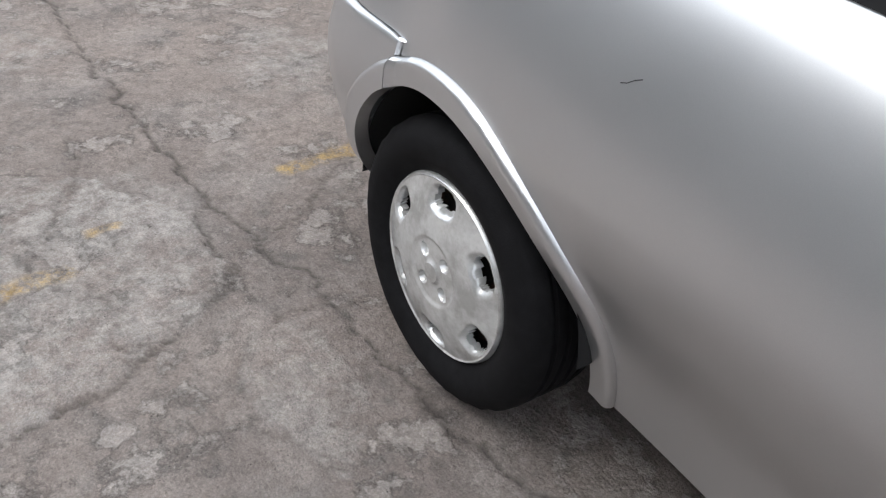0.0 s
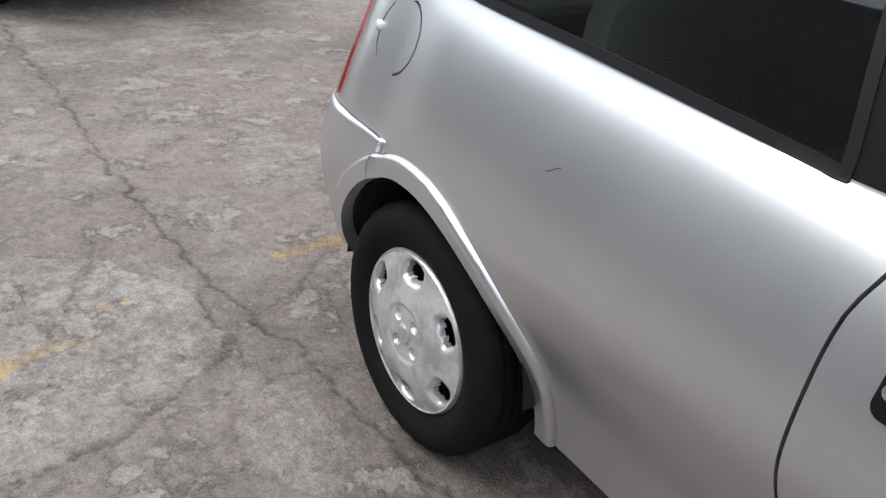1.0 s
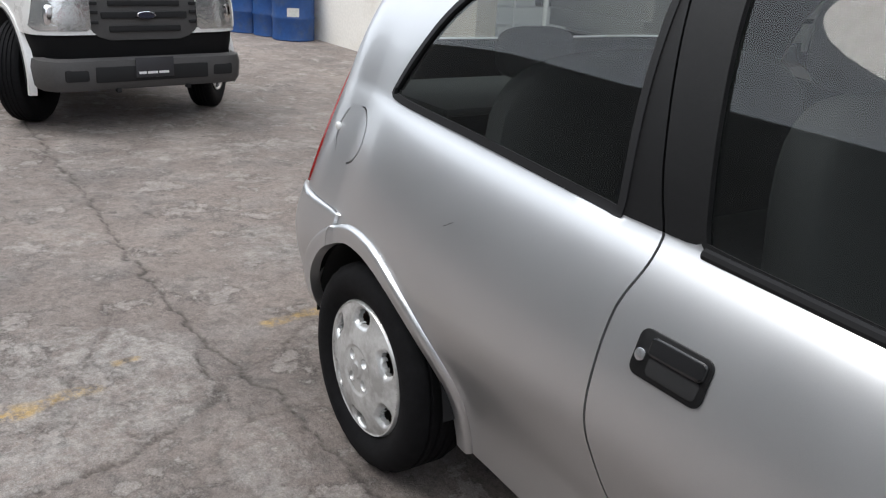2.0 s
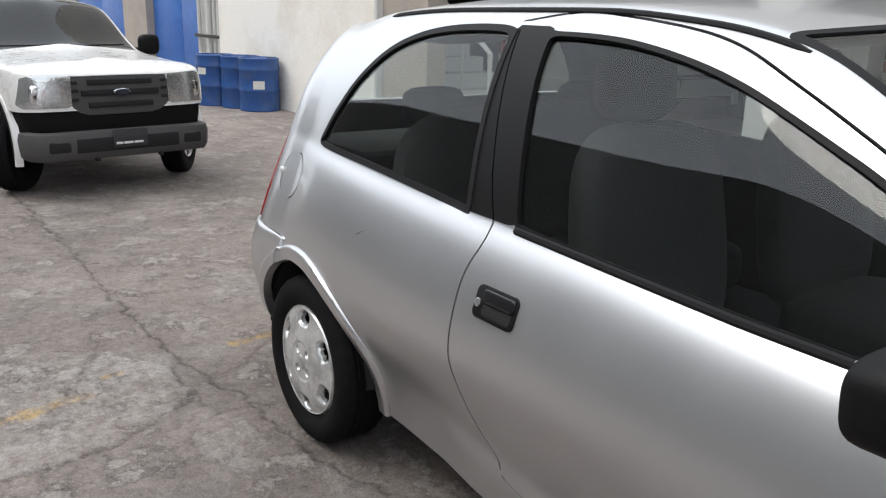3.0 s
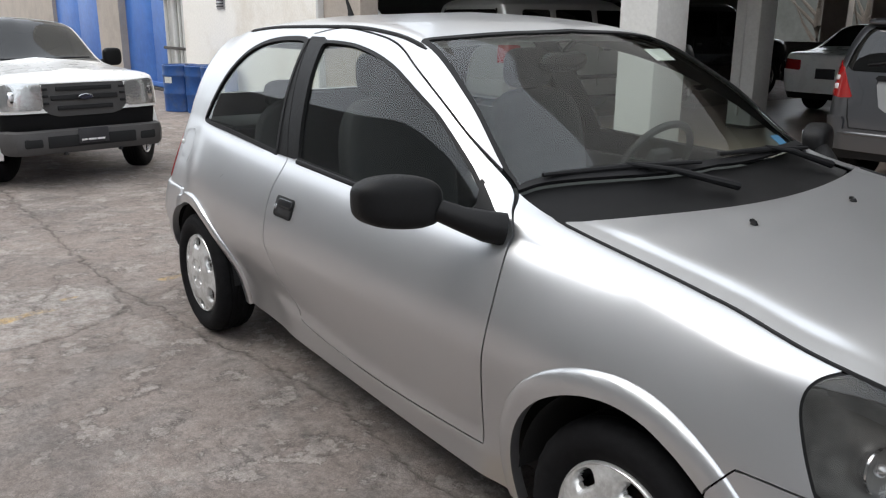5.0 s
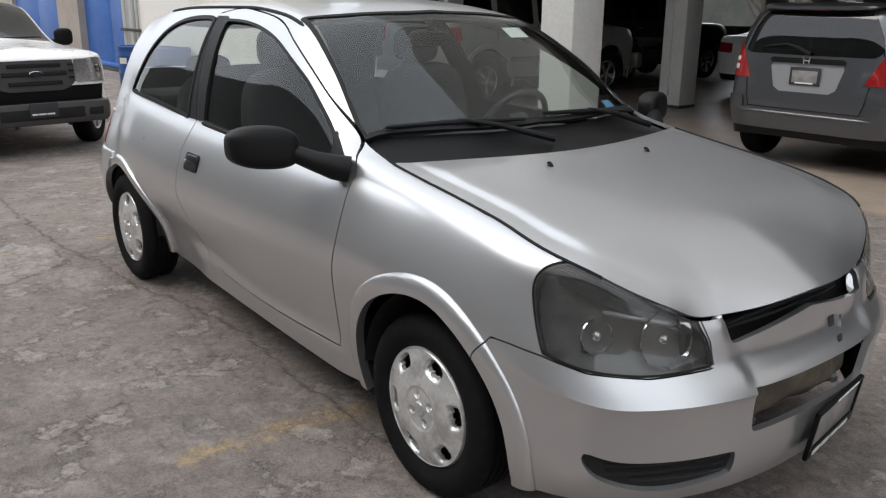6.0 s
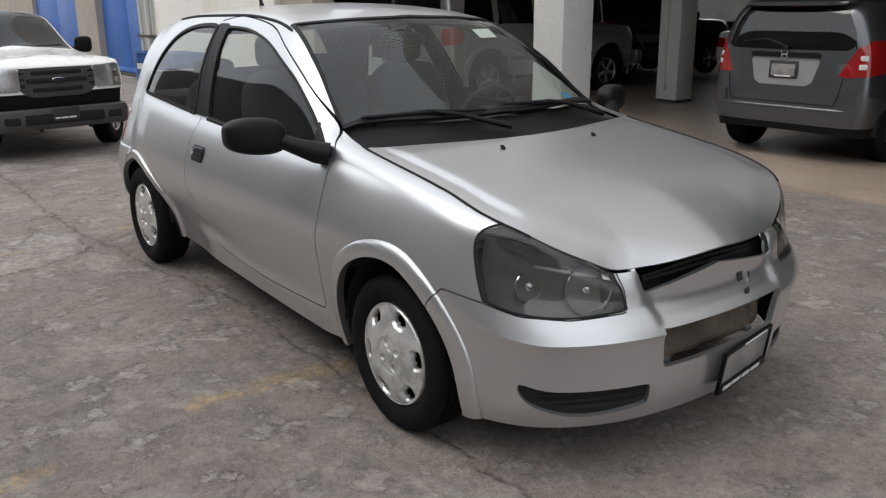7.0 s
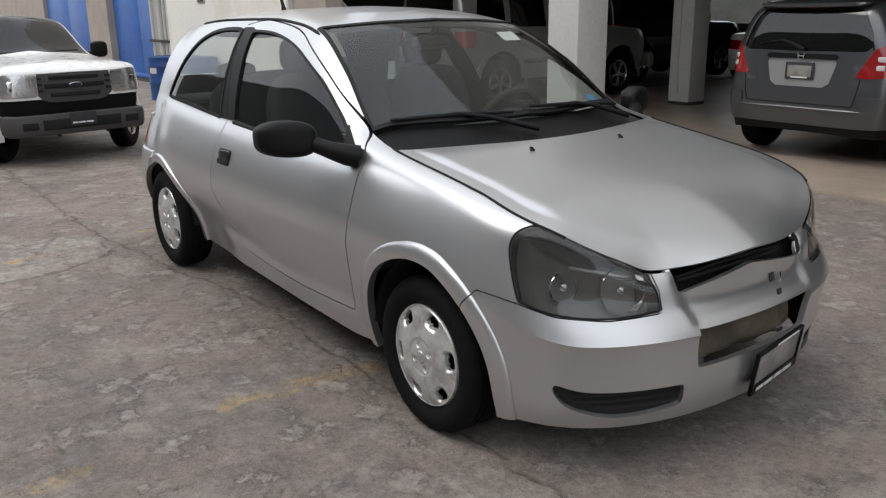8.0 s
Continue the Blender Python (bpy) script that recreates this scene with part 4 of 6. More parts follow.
    tail = inside(loop([(-.385, .668), (-.385, .668), (-.405, .74), (-.445, .85), (-.51, .95), (-.60, .99), (-.85, .97), (-.88, .75), (-.86, .668), (-.86, .668)]))
    rbump = inside(np.array([(-.16, .2), (-.165, .60), (-.155, .655), (-.3, .66), (-.5, .655), (-1.5, .655), (-1.5, .1)]))

    def xz(P):
        return P[:, [0, 2]]

    def sz(P, S):
        return np.stack([S, P[:, 2]], 1)

    def yz(P):
        return np.stack([-P[:, 1], P[:, 2]], 1)
    r1 = lambda P: np.hypot(P[:, 0], P[:, 2] - .287) - .328
    r2 = lambda P: np.hypot(P[:, 0] - 2.49, P[:, 2] - .287) - .345
    f = {
        "arch": lambda P, U, S: np.where(U < 4.5, np.minimum(r1(P), r2(P)), .5),
        "flare": lambda P, U, S: np.where(U < 4.5, np.minimum(r1(P) - .047, r2(P) - .057), .5),
        "quarter": lambda P, U, S: np.where(U < 8, quarter(xz(P)), .5),
        "pane": lambda P, U, S: np.where(U < 8, pane(xz(P)), .5),
        "door": lambda P, U, S: np.where(U < 8, door(xz(P)), .5),
        "pillar": lambda P, U, S: np.where(U < 8, pillar(xz(P)), .5),
        "sail": lambda P, U, S: np.where(U < 8, sail(xz(P)), .5),
        "flap": lambda P, U, S: np.where(S < 0, flap(xz(P)), .5),
        "lamp": lambda P, U, S: np.where(S > 2.5, np.maximum(lamp(sz(P, S)), (U - 7) * .05), .5),
        "bumper": lambda P, U, S: np.where(S > 2.2, np.maximum(bumper(sz(P, S)), (U - 7) * .05), .5),
        "hood": lambda P, U, S: np.maximum((7 - U) * .10, 2.275 - .13 * (P[:, 1] / .69) ** 2 - P[:, 0]),
        "cowl": lambda P, U, S: np.maximum((7 - U) * .11, np.maximum(2.10 - .12 * (P[:, 1] / .67) ** 2 - P[:, 0], P[:, 0] - 2.275 + .13 * (P[:, 1] / .69) ** 2)),
        "screen": lambda P, U, S: np.maximum((7.05 - U) * .11, np.maximum(1.455 - .095 * (P[:, 1] / .54) ** 2 - P[:, 0], P[:, 0] - 2.10 + .12 * (P[:, 1] / .67) ** 2)),
        "back": lambda P, U, S: np.where(S < -.2, np.maximum(np.maximum(5.2 - U, U - 7.9) * .1, (S + .40) * .4), .5),
        "slot": lambda P, U, S: np.where((S > 2.8) & (U < 7.3), np.maximum(slot(yz(P)), (U - 7) * .05), .5),
        "mouth": lambda P, U, S: np.where(S > 2.8, mouth(yz(P)), .5),
        "fog": lambda P, U, S: np.where(S > 2.7, fog(yz(P)), .5),
        "tail": lambda P, U, S: np.where(S < -.2, tail(sz(P, S)), .5),
        "rbump": lambda P, U, S: np.where(S < .3, rbump(sz(P, S)), .5),
    }
    gap = {"door": .0026, "bumper": .0020, "hood": .0110, "flap": .0026, "rbump": .0012}
    for k in f:
        if k in gap:
            skin.cut(lambda P, U, S, g=f[k]: g(P, U, S) - gap[k])
            skin.cut(lambda P, U, S, g=f[k]: g(P, U, S) + gap[k])
        else:
            skin.cut(f[k])
    for k, g in (("quarter", -.016), ("pane", -.010), ("screen", -.02), ("lamp", -.006), ("flare", -.002), ("flare", -.005), ("flare", -.009), ("flare", -.014), ("flare", -.024), ("flare", -.036)):
        skin.cut(lambda P, U, S, q=f[k]: q(P, U, S) - g)
    for z in (.6565, .653, .648, .643):
        skin.cut(lambda P, U, S, z=z: np.where(S < -.1, P[:, 2] - z, .5))
    skin.done()
    c, cu, cs = skin.C, skin.CU, skin.CS
    v = {k: g(c, cu, cs) for k, g in f.items()}
    v["fog"] = np.where(-c[:, 1] < .326, .5, v["fog"])
    free = (v["arch"] > 0)
    for k, g in gap.items():
        in_gap = np.abs(v[k]) < g * .98
        at_verts = np.abs(f[k](skin.P, skin.U, skin.S))
        for i in np.nonzero(in_gap)[0]:
            in_gap[i] = at_verts[skin.F[i]].max() < g * 1.7 + .0006
        free &= ~in_gap
    glassy = (v["quarter"] < -.016) | (v["pane"] < -.010) | (v["screen"] < -.02) | (v["back"] < 0)
    taken = np.zeros(len(c), bool)

    def take(name, mask, mat, sides=("right", "left"), label="", **kw):
        nonlocal taken
        m = mask & free & ~taken
        taken |= m
        made = [skin.panel(name, m, mat, car, s, label=label, **kw) for s in sides]
        return made
    both = ("both",)

    def flare_lift(P):
        e = np.maximum(.047 - r1(P), .057 - r2(P))
        sharp = -.003 + .017 * np.sqrt(np.clip(1 - (1 - np.clip(e / .014, 0, 1)) ** 2, 0, 1)) - .05 * np.clip(e - .014, 0, 1)
        soft = -.002 + .017 * np.sqrt(np.clip(1 - (1 - np.clip(e / .040, 0, 1)) ** 2, 0, 1))
        return np.where(P[:, 0] < 1.2, sharp, soft) + bump_lift(P)

    def bump_lift(P):
        # the rear bumper's rounded ledge
        e = np.clip((.658 - P[:, 2]) / .014, 0, 1)
        return np.where(P[:, 0] < -.157, .011 * np.sqrt(np.clip(1 - (1 - e) ** 2, 0, 1)), 0)
    ring = v["flare"] < 0
    for sel, nm in (((v["bumper"] > 0) & (v["rbump"] > 0), "arch_flare"), (v["bumper"] <= 0, "bumper_flare"), (v["rbump"] <= 0, "bumper_flare")):
        for end in ((c[:, 0] < 1.2, c[:, 0] >= 1.2)):
            if (ring & sel & end & (v["door"] > 0) & free).any():
                take(nm, ring & sel & end & (v["door"] > 0), SILVER, depth=.03, lift=flare_lift)
    take("quarter_window", v["quarter"] < -.016, GLASS, depth=.004, lift=-.004, label="dark-tinted curved quarter window")
    take("quarter_seal", v["quarter"] < 0, RUBBER, lift=.003)
    take("door_window", (v["pane"] < -.010) & (v["sail"] > 0), GLASS, depth=.004, lift=-.010, label="raised tinted door window")
    take("windscreen", v["screen"] < -.02, SCREEN, both, depth=.004, lift=-.003, label="greenish windscreen with a small sticker")
    take("windscreen_seal", v["screen"] < 0, RUBBER, both, lift=.001)
    take("cowl", v["cowl"] < 0, BLACK, both, lift=-.022, label="matt black plastic cowl")
    take("rear_window", v["back"] < 0, GLASS, both, depth=.004)
    take("headlight_lens", v["lamp"] < -.006, LENS, depth=.003, label="smoky weathered headlight lens")
    take("headlight_rim", v["lamp"] < 0, RUBBER, lift=-.004)
    take("tail_light", v["tail"] < 0, RED, lift=.006, label="red tail light wrapped round the corner")
    take("fuel_flap", v["flap"] < 0, SILVER, ("right",), label="silver fuel flap with a nub")
    take("door_trim", (v["door"] < 0) & ((v["pillar"] < 0) | (v["sail"] < 0) | (v["pane"] < 0)), BLACK, lift=.001)
    take("door", (v["door"] < 0), SILVER, label="silver door skin")
    take("pillar_trim", v["pillar"] < 0, BLACK)
    take("hood", v["hood"] < 0, SILVER, both, label="silver hood with a raised crease")
    front = (v["bumper"] < 0) & (v["slot"] > 0) & (v["mouth"] > 0) & (v["fog"] > 0)
    take("bumper", front, SILVER, both, depth=.02, label="silver front bumper with open grille")
    take("rear_bumper", v["rbump"] < 0, SILVER, both, depth=.02, lift=bump_lift)
    open_ = (v["slot"] < 0) | (v["mouth"] < 0) | (v["fog"] < 0) | ((v["bumper"] < 0))
    wing = (c[:, 0] > 1.9) & (cu < 7) & ~open_
    roof = (cu > 7) & (c[:, 0] > -.5) & (c[:, 0] < 1.6)
    take("roof", roof, SILVER, both)
    take("fender", wing, SILVER)
    take("side_panel", (c[:, 0] <= 1.9) & (cs > -.62) & ~open_, SILVER)
    take("tailgate", (cs <= -.62) & ~open_, SILVER, both)
    # black sheets added behind the panels, so the gaps' shade is in the colour
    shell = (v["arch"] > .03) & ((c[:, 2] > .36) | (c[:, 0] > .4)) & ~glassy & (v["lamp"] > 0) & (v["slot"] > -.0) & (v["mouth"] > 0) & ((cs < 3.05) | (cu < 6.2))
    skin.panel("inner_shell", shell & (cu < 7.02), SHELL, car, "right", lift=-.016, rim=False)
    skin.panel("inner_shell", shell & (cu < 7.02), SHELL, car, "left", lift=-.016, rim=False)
    skin.panel("roof_lining", shell & (cu >= 7.02) & (c[:, 0] < 1.6), LINER, car, "both", lift=-.03, rim=False)
    skin.panel("engine_lid", (v["hood"] < .02) & (c[:, 0] < 2.92), SHELL, car, "both", lift=-.03, rim=False)
    for x, y in ((0, .750), (2.491, .737)):
        for sgn, side in ((-1, "right"), (1, "left")):
            wheel(car, (x, sgn * y, .287), .274, .181, .090, "cap", side=side, spin=20 if x else 0)
            b = bm_lathe([(.335, -.10), (.335, .16), (.30, .20), (.05, .21)], 48, "Y")
            bmesh.ops.bisect_plane(b, geom=b.verts[:] + b.edges[:] + b.faces[:], plane_co=(0, 0, .02), plane_no=(0, 0, -1), clear_outer=True)
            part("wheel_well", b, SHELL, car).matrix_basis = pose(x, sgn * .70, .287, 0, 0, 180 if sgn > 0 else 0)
    part("underbody", bm_box((3.3, 1.3, .18), (1.25, 0, .28), .03), SHELL, car)
    part("cabin_floor", bm_box((2.3, 1.4, .05), (.8, 0, .40), .02), DASH, car)
    return car, skin, v


car, skin, regions = hatchback()



# ---- the hatchback's fittings ----
def on_skin(x, z, top=5.0):
    """The place and outward normal of the right side at x, z."""
    d = np.hypot(skin.P[:, 0] - x, skin.P[:, 2] - z) + np.where(skin.U < top, 0, 9)
    near = np.argsort(d)[:4]
    w = 1 / (d[near] + 1e-4)
    p, n = skin.P[near], skin.N[near]
    y = p[:, 1] - (n[:, 0] * (x - p[:, 0]) + n[:, 2] * (z - p[:, 2])) / np.minimum(n[:, 1], -.2)
    m = (n * w[:, None]).sum(0)
    return Vector((x, (y * w).sum() / w.sum(), z)), Vector(m).normalized()


def on_front(y, z):
    ok = (skin.S > 2.6) & (skin.U < 7)
    d = np.hypot(-skin.P[:, 1] - abs(y), skin.P[:, 2] - z) + np.where(ok, 0, 9)
    near = np.argsort(d)[:6]
    w = 1 / (d[near] + 1e-4)
    x = (skin.P[near, 0] * w).sum() / w.sum()
    n = (skin.N[near] * w[:, None]).sum(0)
    if y > 0:
        n[1] = -n[1]
    return Vector((x, y, z)), Vector(n).normalized()


def on_top(x, y):
    ok = skin.U > 7
    d = np.hypot(skin.P[:, 0] - x, -skin.P[:, 1] - abs(y)) + np.where(ok, 0, 9)
    near = np.argsort(d)[:6]
    w = 1 / (d[near] + 1e-4)
    return Vector((x, y, (skin.P[near, 2] * w).sum() / w.sum()))


def superellipsoid(size, p=2.6, n=40, m=24):
    """A rounded pillow shape."""
    bm = bmesh.new()
    rows = []
    for j in range(m + 1):
        v = -math.pi / 2 + math.pi * j / m
        row = []
        for i in range(n):
            u = 2 * math.pi * i / n
            c = lambda a: math.copysign(abs(math.cos(a)) ** (2 / p), math.cos(a))
            s = lambda a: math.copysign(abs(math.sin(a)) ** (2 / p), math.sin(a))
            row.append(bm.verts.new((size[0] / 2 * c(v) * c(u), size[1] / 2 * c(v) * s(u), size[2] / 2 * s(v))))
        rows.append(row)
    for j in range(m):
        for i in range(n):
            bm.faces.new((rows[j][i], rows[j][(i + 1) % n], rows[j + 1][(i + 1) % n], rows[j + 1][i]))
    bmesh.ops.remove_doubles(bm, verts=bm.verts, dist=1e-5)
    bmesh.ops.recalc_face_normals(bm, faces=bm.faces)
    return bm


def mirror_pair(make):
    for sgn in (-1, 1):
        make(sgn)


def side_mirror(sgn):
    # housing, tapered towards its inner end, with a flatter back that carries the glass
    bm = superellipsoid((.122, .210, .134), 3.6)
    for v in bm.verts:
        t = v.co.y / .215 + .5
        k = .80 + .20 * math.sin(math.pi * min(1, max(0, 1 - t * .9)))
        v.co.z = v.co.z * k + .012 * (1 - t)
        if v.co.x < -.02:
            v.co.x = -.02 + (v.co.x + .02) * .35
        v.co.x -= .05 * (1 - t)
    house = part("side_mirror", bm, BLACK, car, "matt black plastic side mirror on a stalk")
    house.matrix_basis = pose(1.905, sgn * .985, .968, 0, 4 * sgn, -6) if sgn < 0 else pose(1.905, .905, .968, 0, -4, 6) @ Matrix.Diagonal((1, -1, 1, 1))
    part("mirror_glass", bm_box((.006, .15, .095), (0, 0, 0), .002), CHROME, house).matrix_basis = pose(-.058, -.004, .006, 0, 0, -13)
    arm = bmesh.new()
    reach = 0 if sgn < 0 else .06
    bm_tube([(2.045, sgn * (.772 - reach), .905), (2.022, sgn * (.812 - reach), .914), (1.985, sgn * (.862 - reach), .934), (1.945, sgn * (.90 - reach), .954)], [.044, .042, .033, .029], 16, arm)
    for v in arm.verts:
        v.co.z = .92 + (v.co.z - .92) * .95
    part("mirror_stalk", arm, BLACK, car)


mirror_pair(side_mirror)


def door_handle(sgn):
    p, n = on_skin(.965, .772)
    ax = Vector((1, 0, 0)) - n * n.x
    ax.normalize()
    up = ax.cross(-n)
    turn = Matrix((ax, -n, up)).transposed().to_4x4()
    turn = Matrix.Translation(p) @ turn
    if sgn > 0:
        turn = Matrix.Diagonal((1, -1, 1, 1)) @ turn

    def pill(x0, x1, z0, z1, r, n=5):
        out = []
        for cx, cz, a0 in ((x1 - r, z1 - r, 0), (x0 + r, z1 - r, 90), (x0 + r, z0 + r, 180), (x1 - r, z0 + r, 270)):
            out += [(cx + r * math.cos(radians(a0 + 90 * k / n)), cz + r * math.sin(radians(a0 + 90 * k / n))) for k in range(n + 1)]
        return out
    base = part("door_handle", bm_prism(pill(-.068, .068, -.037, .037, .016), .012, "XZ", -.004, .0025), BLACK, car, "black recessed door handle with a lock")
    base.matrix_basis = turn
    part("handle_bowl", bm_prism(pill(-.036, .058, -.029, .002, .010), .003, "XZ", -.0052, .001), SHELL, base)
    part("handle_lever", bm_prism(pill(-.040, .062, .0, .031, .009), .012, "XZ", -.011, .004), GLOSS_BLACK, base)
    part("lock", bm_cyl(.010, .006, (-.052, -.006, -.004), "Y", 24, None, .0015), ALLOY, base)


mirror_pair(door_handle)


def rail_strip(sgn):
    # black ditch moulding along the roof edge
    pts = []
    for x in np.linspace(.02, 1.43, 40):
        ok = np.argmin(np.abs(skin.U - 7) * 2 + np.abs(skin.P[:, 0] - x))
        p, n = skin.P[ok], skin.N[ok]
        pts.append((p[0], p[1] * -sgn, p[2] - .002))
    bm = bm_tube(pts, [.004] + [.0085] * (len(pts) - 2) + [.004], 8)
    part("roof_moulding", bm, RUBBER, car)
    pts = [on_skin(x, z, 6.0) for x, z in zip(np.linspace(.93, 1.90, 20), np.interp(np.linspace(.93, 1.90, 20), [.93, 1.2, 1.5, 1.9], [.921, .911, .899, .893]))]
    part("belt_seal", bm_tube([(p.x, (p.y - .001) * -sgn, p.z) for p, n in pts], .0095, 8), RUBBER, car)


mirror_pair(rail_strip)


def hood_seal(sgn):
    # black tube added in the joint between hood and fender to paint the gap's shade
    pts = []
    for x in np.linspace(2.17, 2.96, 24):
        ok = np.argmin(np.abs(skin.U - 7) * 2 + np.abs(skin.P[:, 0] - x) + np.where(skin.S < 3.3, 0, 9))
        p = skin.P[ok]
        pts.append((p[0], p[1] * -sgn, p[2] - .001))
    part("hood_seal", bm_tube(pts, .0058, 8), RUBBER, car)


mirror_pair(hood_seal)


def wiper(a, b, pivot):
    bm = bmesh.new()
    a, b, pivot = Vector(a), Vector(b), Vector(pivot)
    bm_tube([a, a.lerp(b, .5) + Vector((0, 0, .004)), b], [.006, .010, .006], 8, bm)
    bm_tube([pivot, pivot.lerp(a.lerp(b, .5), .6) + Vector((0, 0, .016)), a.lerp(b, .5) + Vector((0, 0, .012))], [.013, .009, .006], 8, bm)
    part("wiper", bm, RUBBER, car)


wiper(on_top(1.995, -.60) + Vector((0, 0, .016)), on_top(2.10, -.08) + Vector((0, 0, .018)), on_top(2.19, -.02) + Vector((0, 0, .004)))
wiper(on_top(2.085, .02) + Vector((0, 0, .018)), on_top(2.055, .55) + Vector((0, 0, .018)), on_top(2.13, .58) + Vector((0, 0, .004)))
for y in (-.24, .24):
    b = bm_cyl(.011, .010, (0, 0, .004), "Z", 12, .006)
    bm_box((.010, .012, .008), (-.006, 0, .009), .002, None, b)
    part("washer_nozzle", b, BLACK, car).location = on_top(2.39, y)
# aerial near the back of the roof
p = on_top(.20, -.12)
part("aerial", bm_tube([p, p + Vector((-.01, 0, .03)), p + Vector((-.05, 0, .10)), p + Vector((-.22, 0, .42))], [.016, .010, .004, .0018], 10), BLACK, car, "thin black roof aerial")
# fuel flap nub and paint scratch
p, n = on_skin(-.302, .848)
part("flap_nub", superellipsoid((.022, .016, .022), 2.2, 16, 10), WHITE_PAINT, car).location = p + n * .004
bm = bmesh.new()
bm_tube([on_skin(x, z)[0] + on_skin(x, z)[1] * .0005 for x, z in ((.340, .785), (.349, .788), (.359, .795), (.368, .799))], .0006, 6, bm)
part("scratch", bm, INK, car)
# windscreen sticker and interior mirror
q = on_top(1.56, .37)
part("sticker", bm_box((.075, .10, .0015), (0, 0, 0), 0, Matrix.Rotation(radians(30), 4, "Y")), PLATE_WHITE, car).location = q + Vector((-.006, 0, -.012))
q = on_top(1.985, .50)
part("sticker", bm_box((.05, .045, .0015), (0, 0, 0), 0, Matrix.Rotation(radians(32), 4, "Y")), STICKER_BLUE, car).location = q + Vector((-.006, 0, -.010))
m = part("interior_mirror", superellipsoid((.035, .22, .07), 3.2, 24, 12), GLOSS_BLACK, car)
m.matrix_basis = pose(1.46, -.02, 1.27, 0, 10, 0)
part("mirror_stem", bm_tube([(1.46, -.02, 1.30), (1.49, 0, 1.34)], .010, 8), BLACK, car)


def headlight_inside(sgn):
    flip = Matrix.Identity(4) if sgn < 0 else Matrix.Diagonal((1, -1, 1, 1))
    # bowl that closes the lamp behind the lens
    m = (regions["lamp"] < .001)
    ob = skin.panel("headlight_bowl", m, STEEL_DARK, car, "right" if sgn < 0 else "left", lift=-.075, depth=.0, rim=False)
    for (y, z, r, mat) in ((-.490, .602, .078, CHROME), (-.660, .625, .046, CHROME)):
        p, n = on_front(y, z)
        p.y *= -sgn
        n.y *= -sgn
        aim = Vector((.93, .25 * sgn, .16)).normalized()
        b = bm_lathe([(.004, -.055), (r * .5, -.048), (r * .86, -.022), (r, 0), (r + .002, -.004)], 32, "Z")
        ob = part("reflector", b, mat, car)
        ob.matrix_basis = Matrix.Translation(p - n * .055) @ aim.to_track_quat("Z", "Y").to_matrix().to_4x4()
        ball = part("bulb_cap", superellipsoid((.03, .03, .03), 2.0, 16, 10), ALLOY, car)
        ball.matrix_basis = Matrix.Translation(p - n * .075)
    p, n = on_front(-.55, .665)
    p.y *= -sgn
    n.y *= -sgn
    fin = part("lamp_fin", superellipsoid((.05, .22, .026), 2.4, 20, 12), SILVER_DARK, car)
    fin.matrix_basis = Matrix.Translation(p - n * .095) @ pose(0, 0, 0, 12 * sgn, 0, 32 * sgn)


STEEL_DARK = material("lamp_housing", (0.11, 0.11, 0.11), 0.32, 0.5, grain=0.1)
mirror_pair(headlight_inside)

PLATE_GREY = material("plate_grey", (0.30, 0.29, 0.28), 0.25, grain=0.1, grain_scale=20, second=(0.2, 0.195, 0.19), second_scale=9)
# front end: black box for the shade of the cavity, louvres, foam, torn emblem, hanging plate
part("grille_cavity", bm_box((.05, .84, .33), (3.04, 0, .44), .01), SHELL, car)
foam = superellipsoid((.06, .60, .15), 5, 64, 32)
for vert in foam.verts:
    vert.co.x += .022 * noise.fractal(vert.co * 9, .9, 2.0, 4) - .02 * smoothstep(.02, .06, vert.co.z)
    vert.co.z += .012 * noise.fractal(vert.co * 6 + Vector((4, 1, 2)), .9, 2.0, 3)
part("absorber", foam, CARDBOARD, car, "dirty brown foam showing in the open grille").location = (3.115, 0, .395)
bm = bmesh.new()
for z in (.612, .632):
    pts = []
    for y in np.linspace(-.29, .29, 13):
        p, n = on_front(y, z)
        pts.append(p - n * .05)
    bm_tube(pts, .006, 6, bm)
part("grille_mesh", bm, SHELL, car)


def fog_louvres(sgn):
    for z in (.245, .268, .291):
        pts = []
        for y in np.linspace(.345, .60 if z < .26 else .66, 9):
            p, n = on_front(-y, z)
            p, n = Vector((p.x, p.y * -sgn, p.z)), Vector((n.x, n.y * -sgn, n.z))
            pts.append(p - n * .016)
        part("fog_louvre", bm_tube(pts, .0065, 6), BLACK, car)
    m = regions["fog"] < .003
    skin.panel("fog_backing", m, SHELL, car, "right" if sgn < 0 else "left", lift=-.03, rim=False)


mirror_pair(fog_louvres)
for y, z, w, h, mat in ((.122, .548, .030, .030, INK), (.126, .503, .026, .022, INK), (.168, .532, .010, .05, CHROME)):
    p, n = on_front(y, z)
    ob = part("emblem_scar", bm_box((.006, w, h), (0, 0, 0), .002), mat, car)
    ob.matrix_basis = Matrix.Translation(p + n * .001) @ pose(0, 0, 0, 0, -10, 6)
plate = part("dealer_plate", bm_box((.006, .30, .145), (0, 0, 0), .002), PLATE_GREY, car, "grey dealer plate in a black frame, hanging loose")
plate.matrix_basis = pose(3.226, .107, .275, 3.4, 8.6, 6.6)
for size, at in (((.014, .316, .012), (.002, 0, .073)), ((.014, .316, .036), (.002, 0, -.062)), ((.014, .012, .158), (.002, .152, 0)), ((.014, .012, .158), (.002, -.152, 0))):
    part("plate_frame", bm_box(size, at, .003), BLACK, plate)
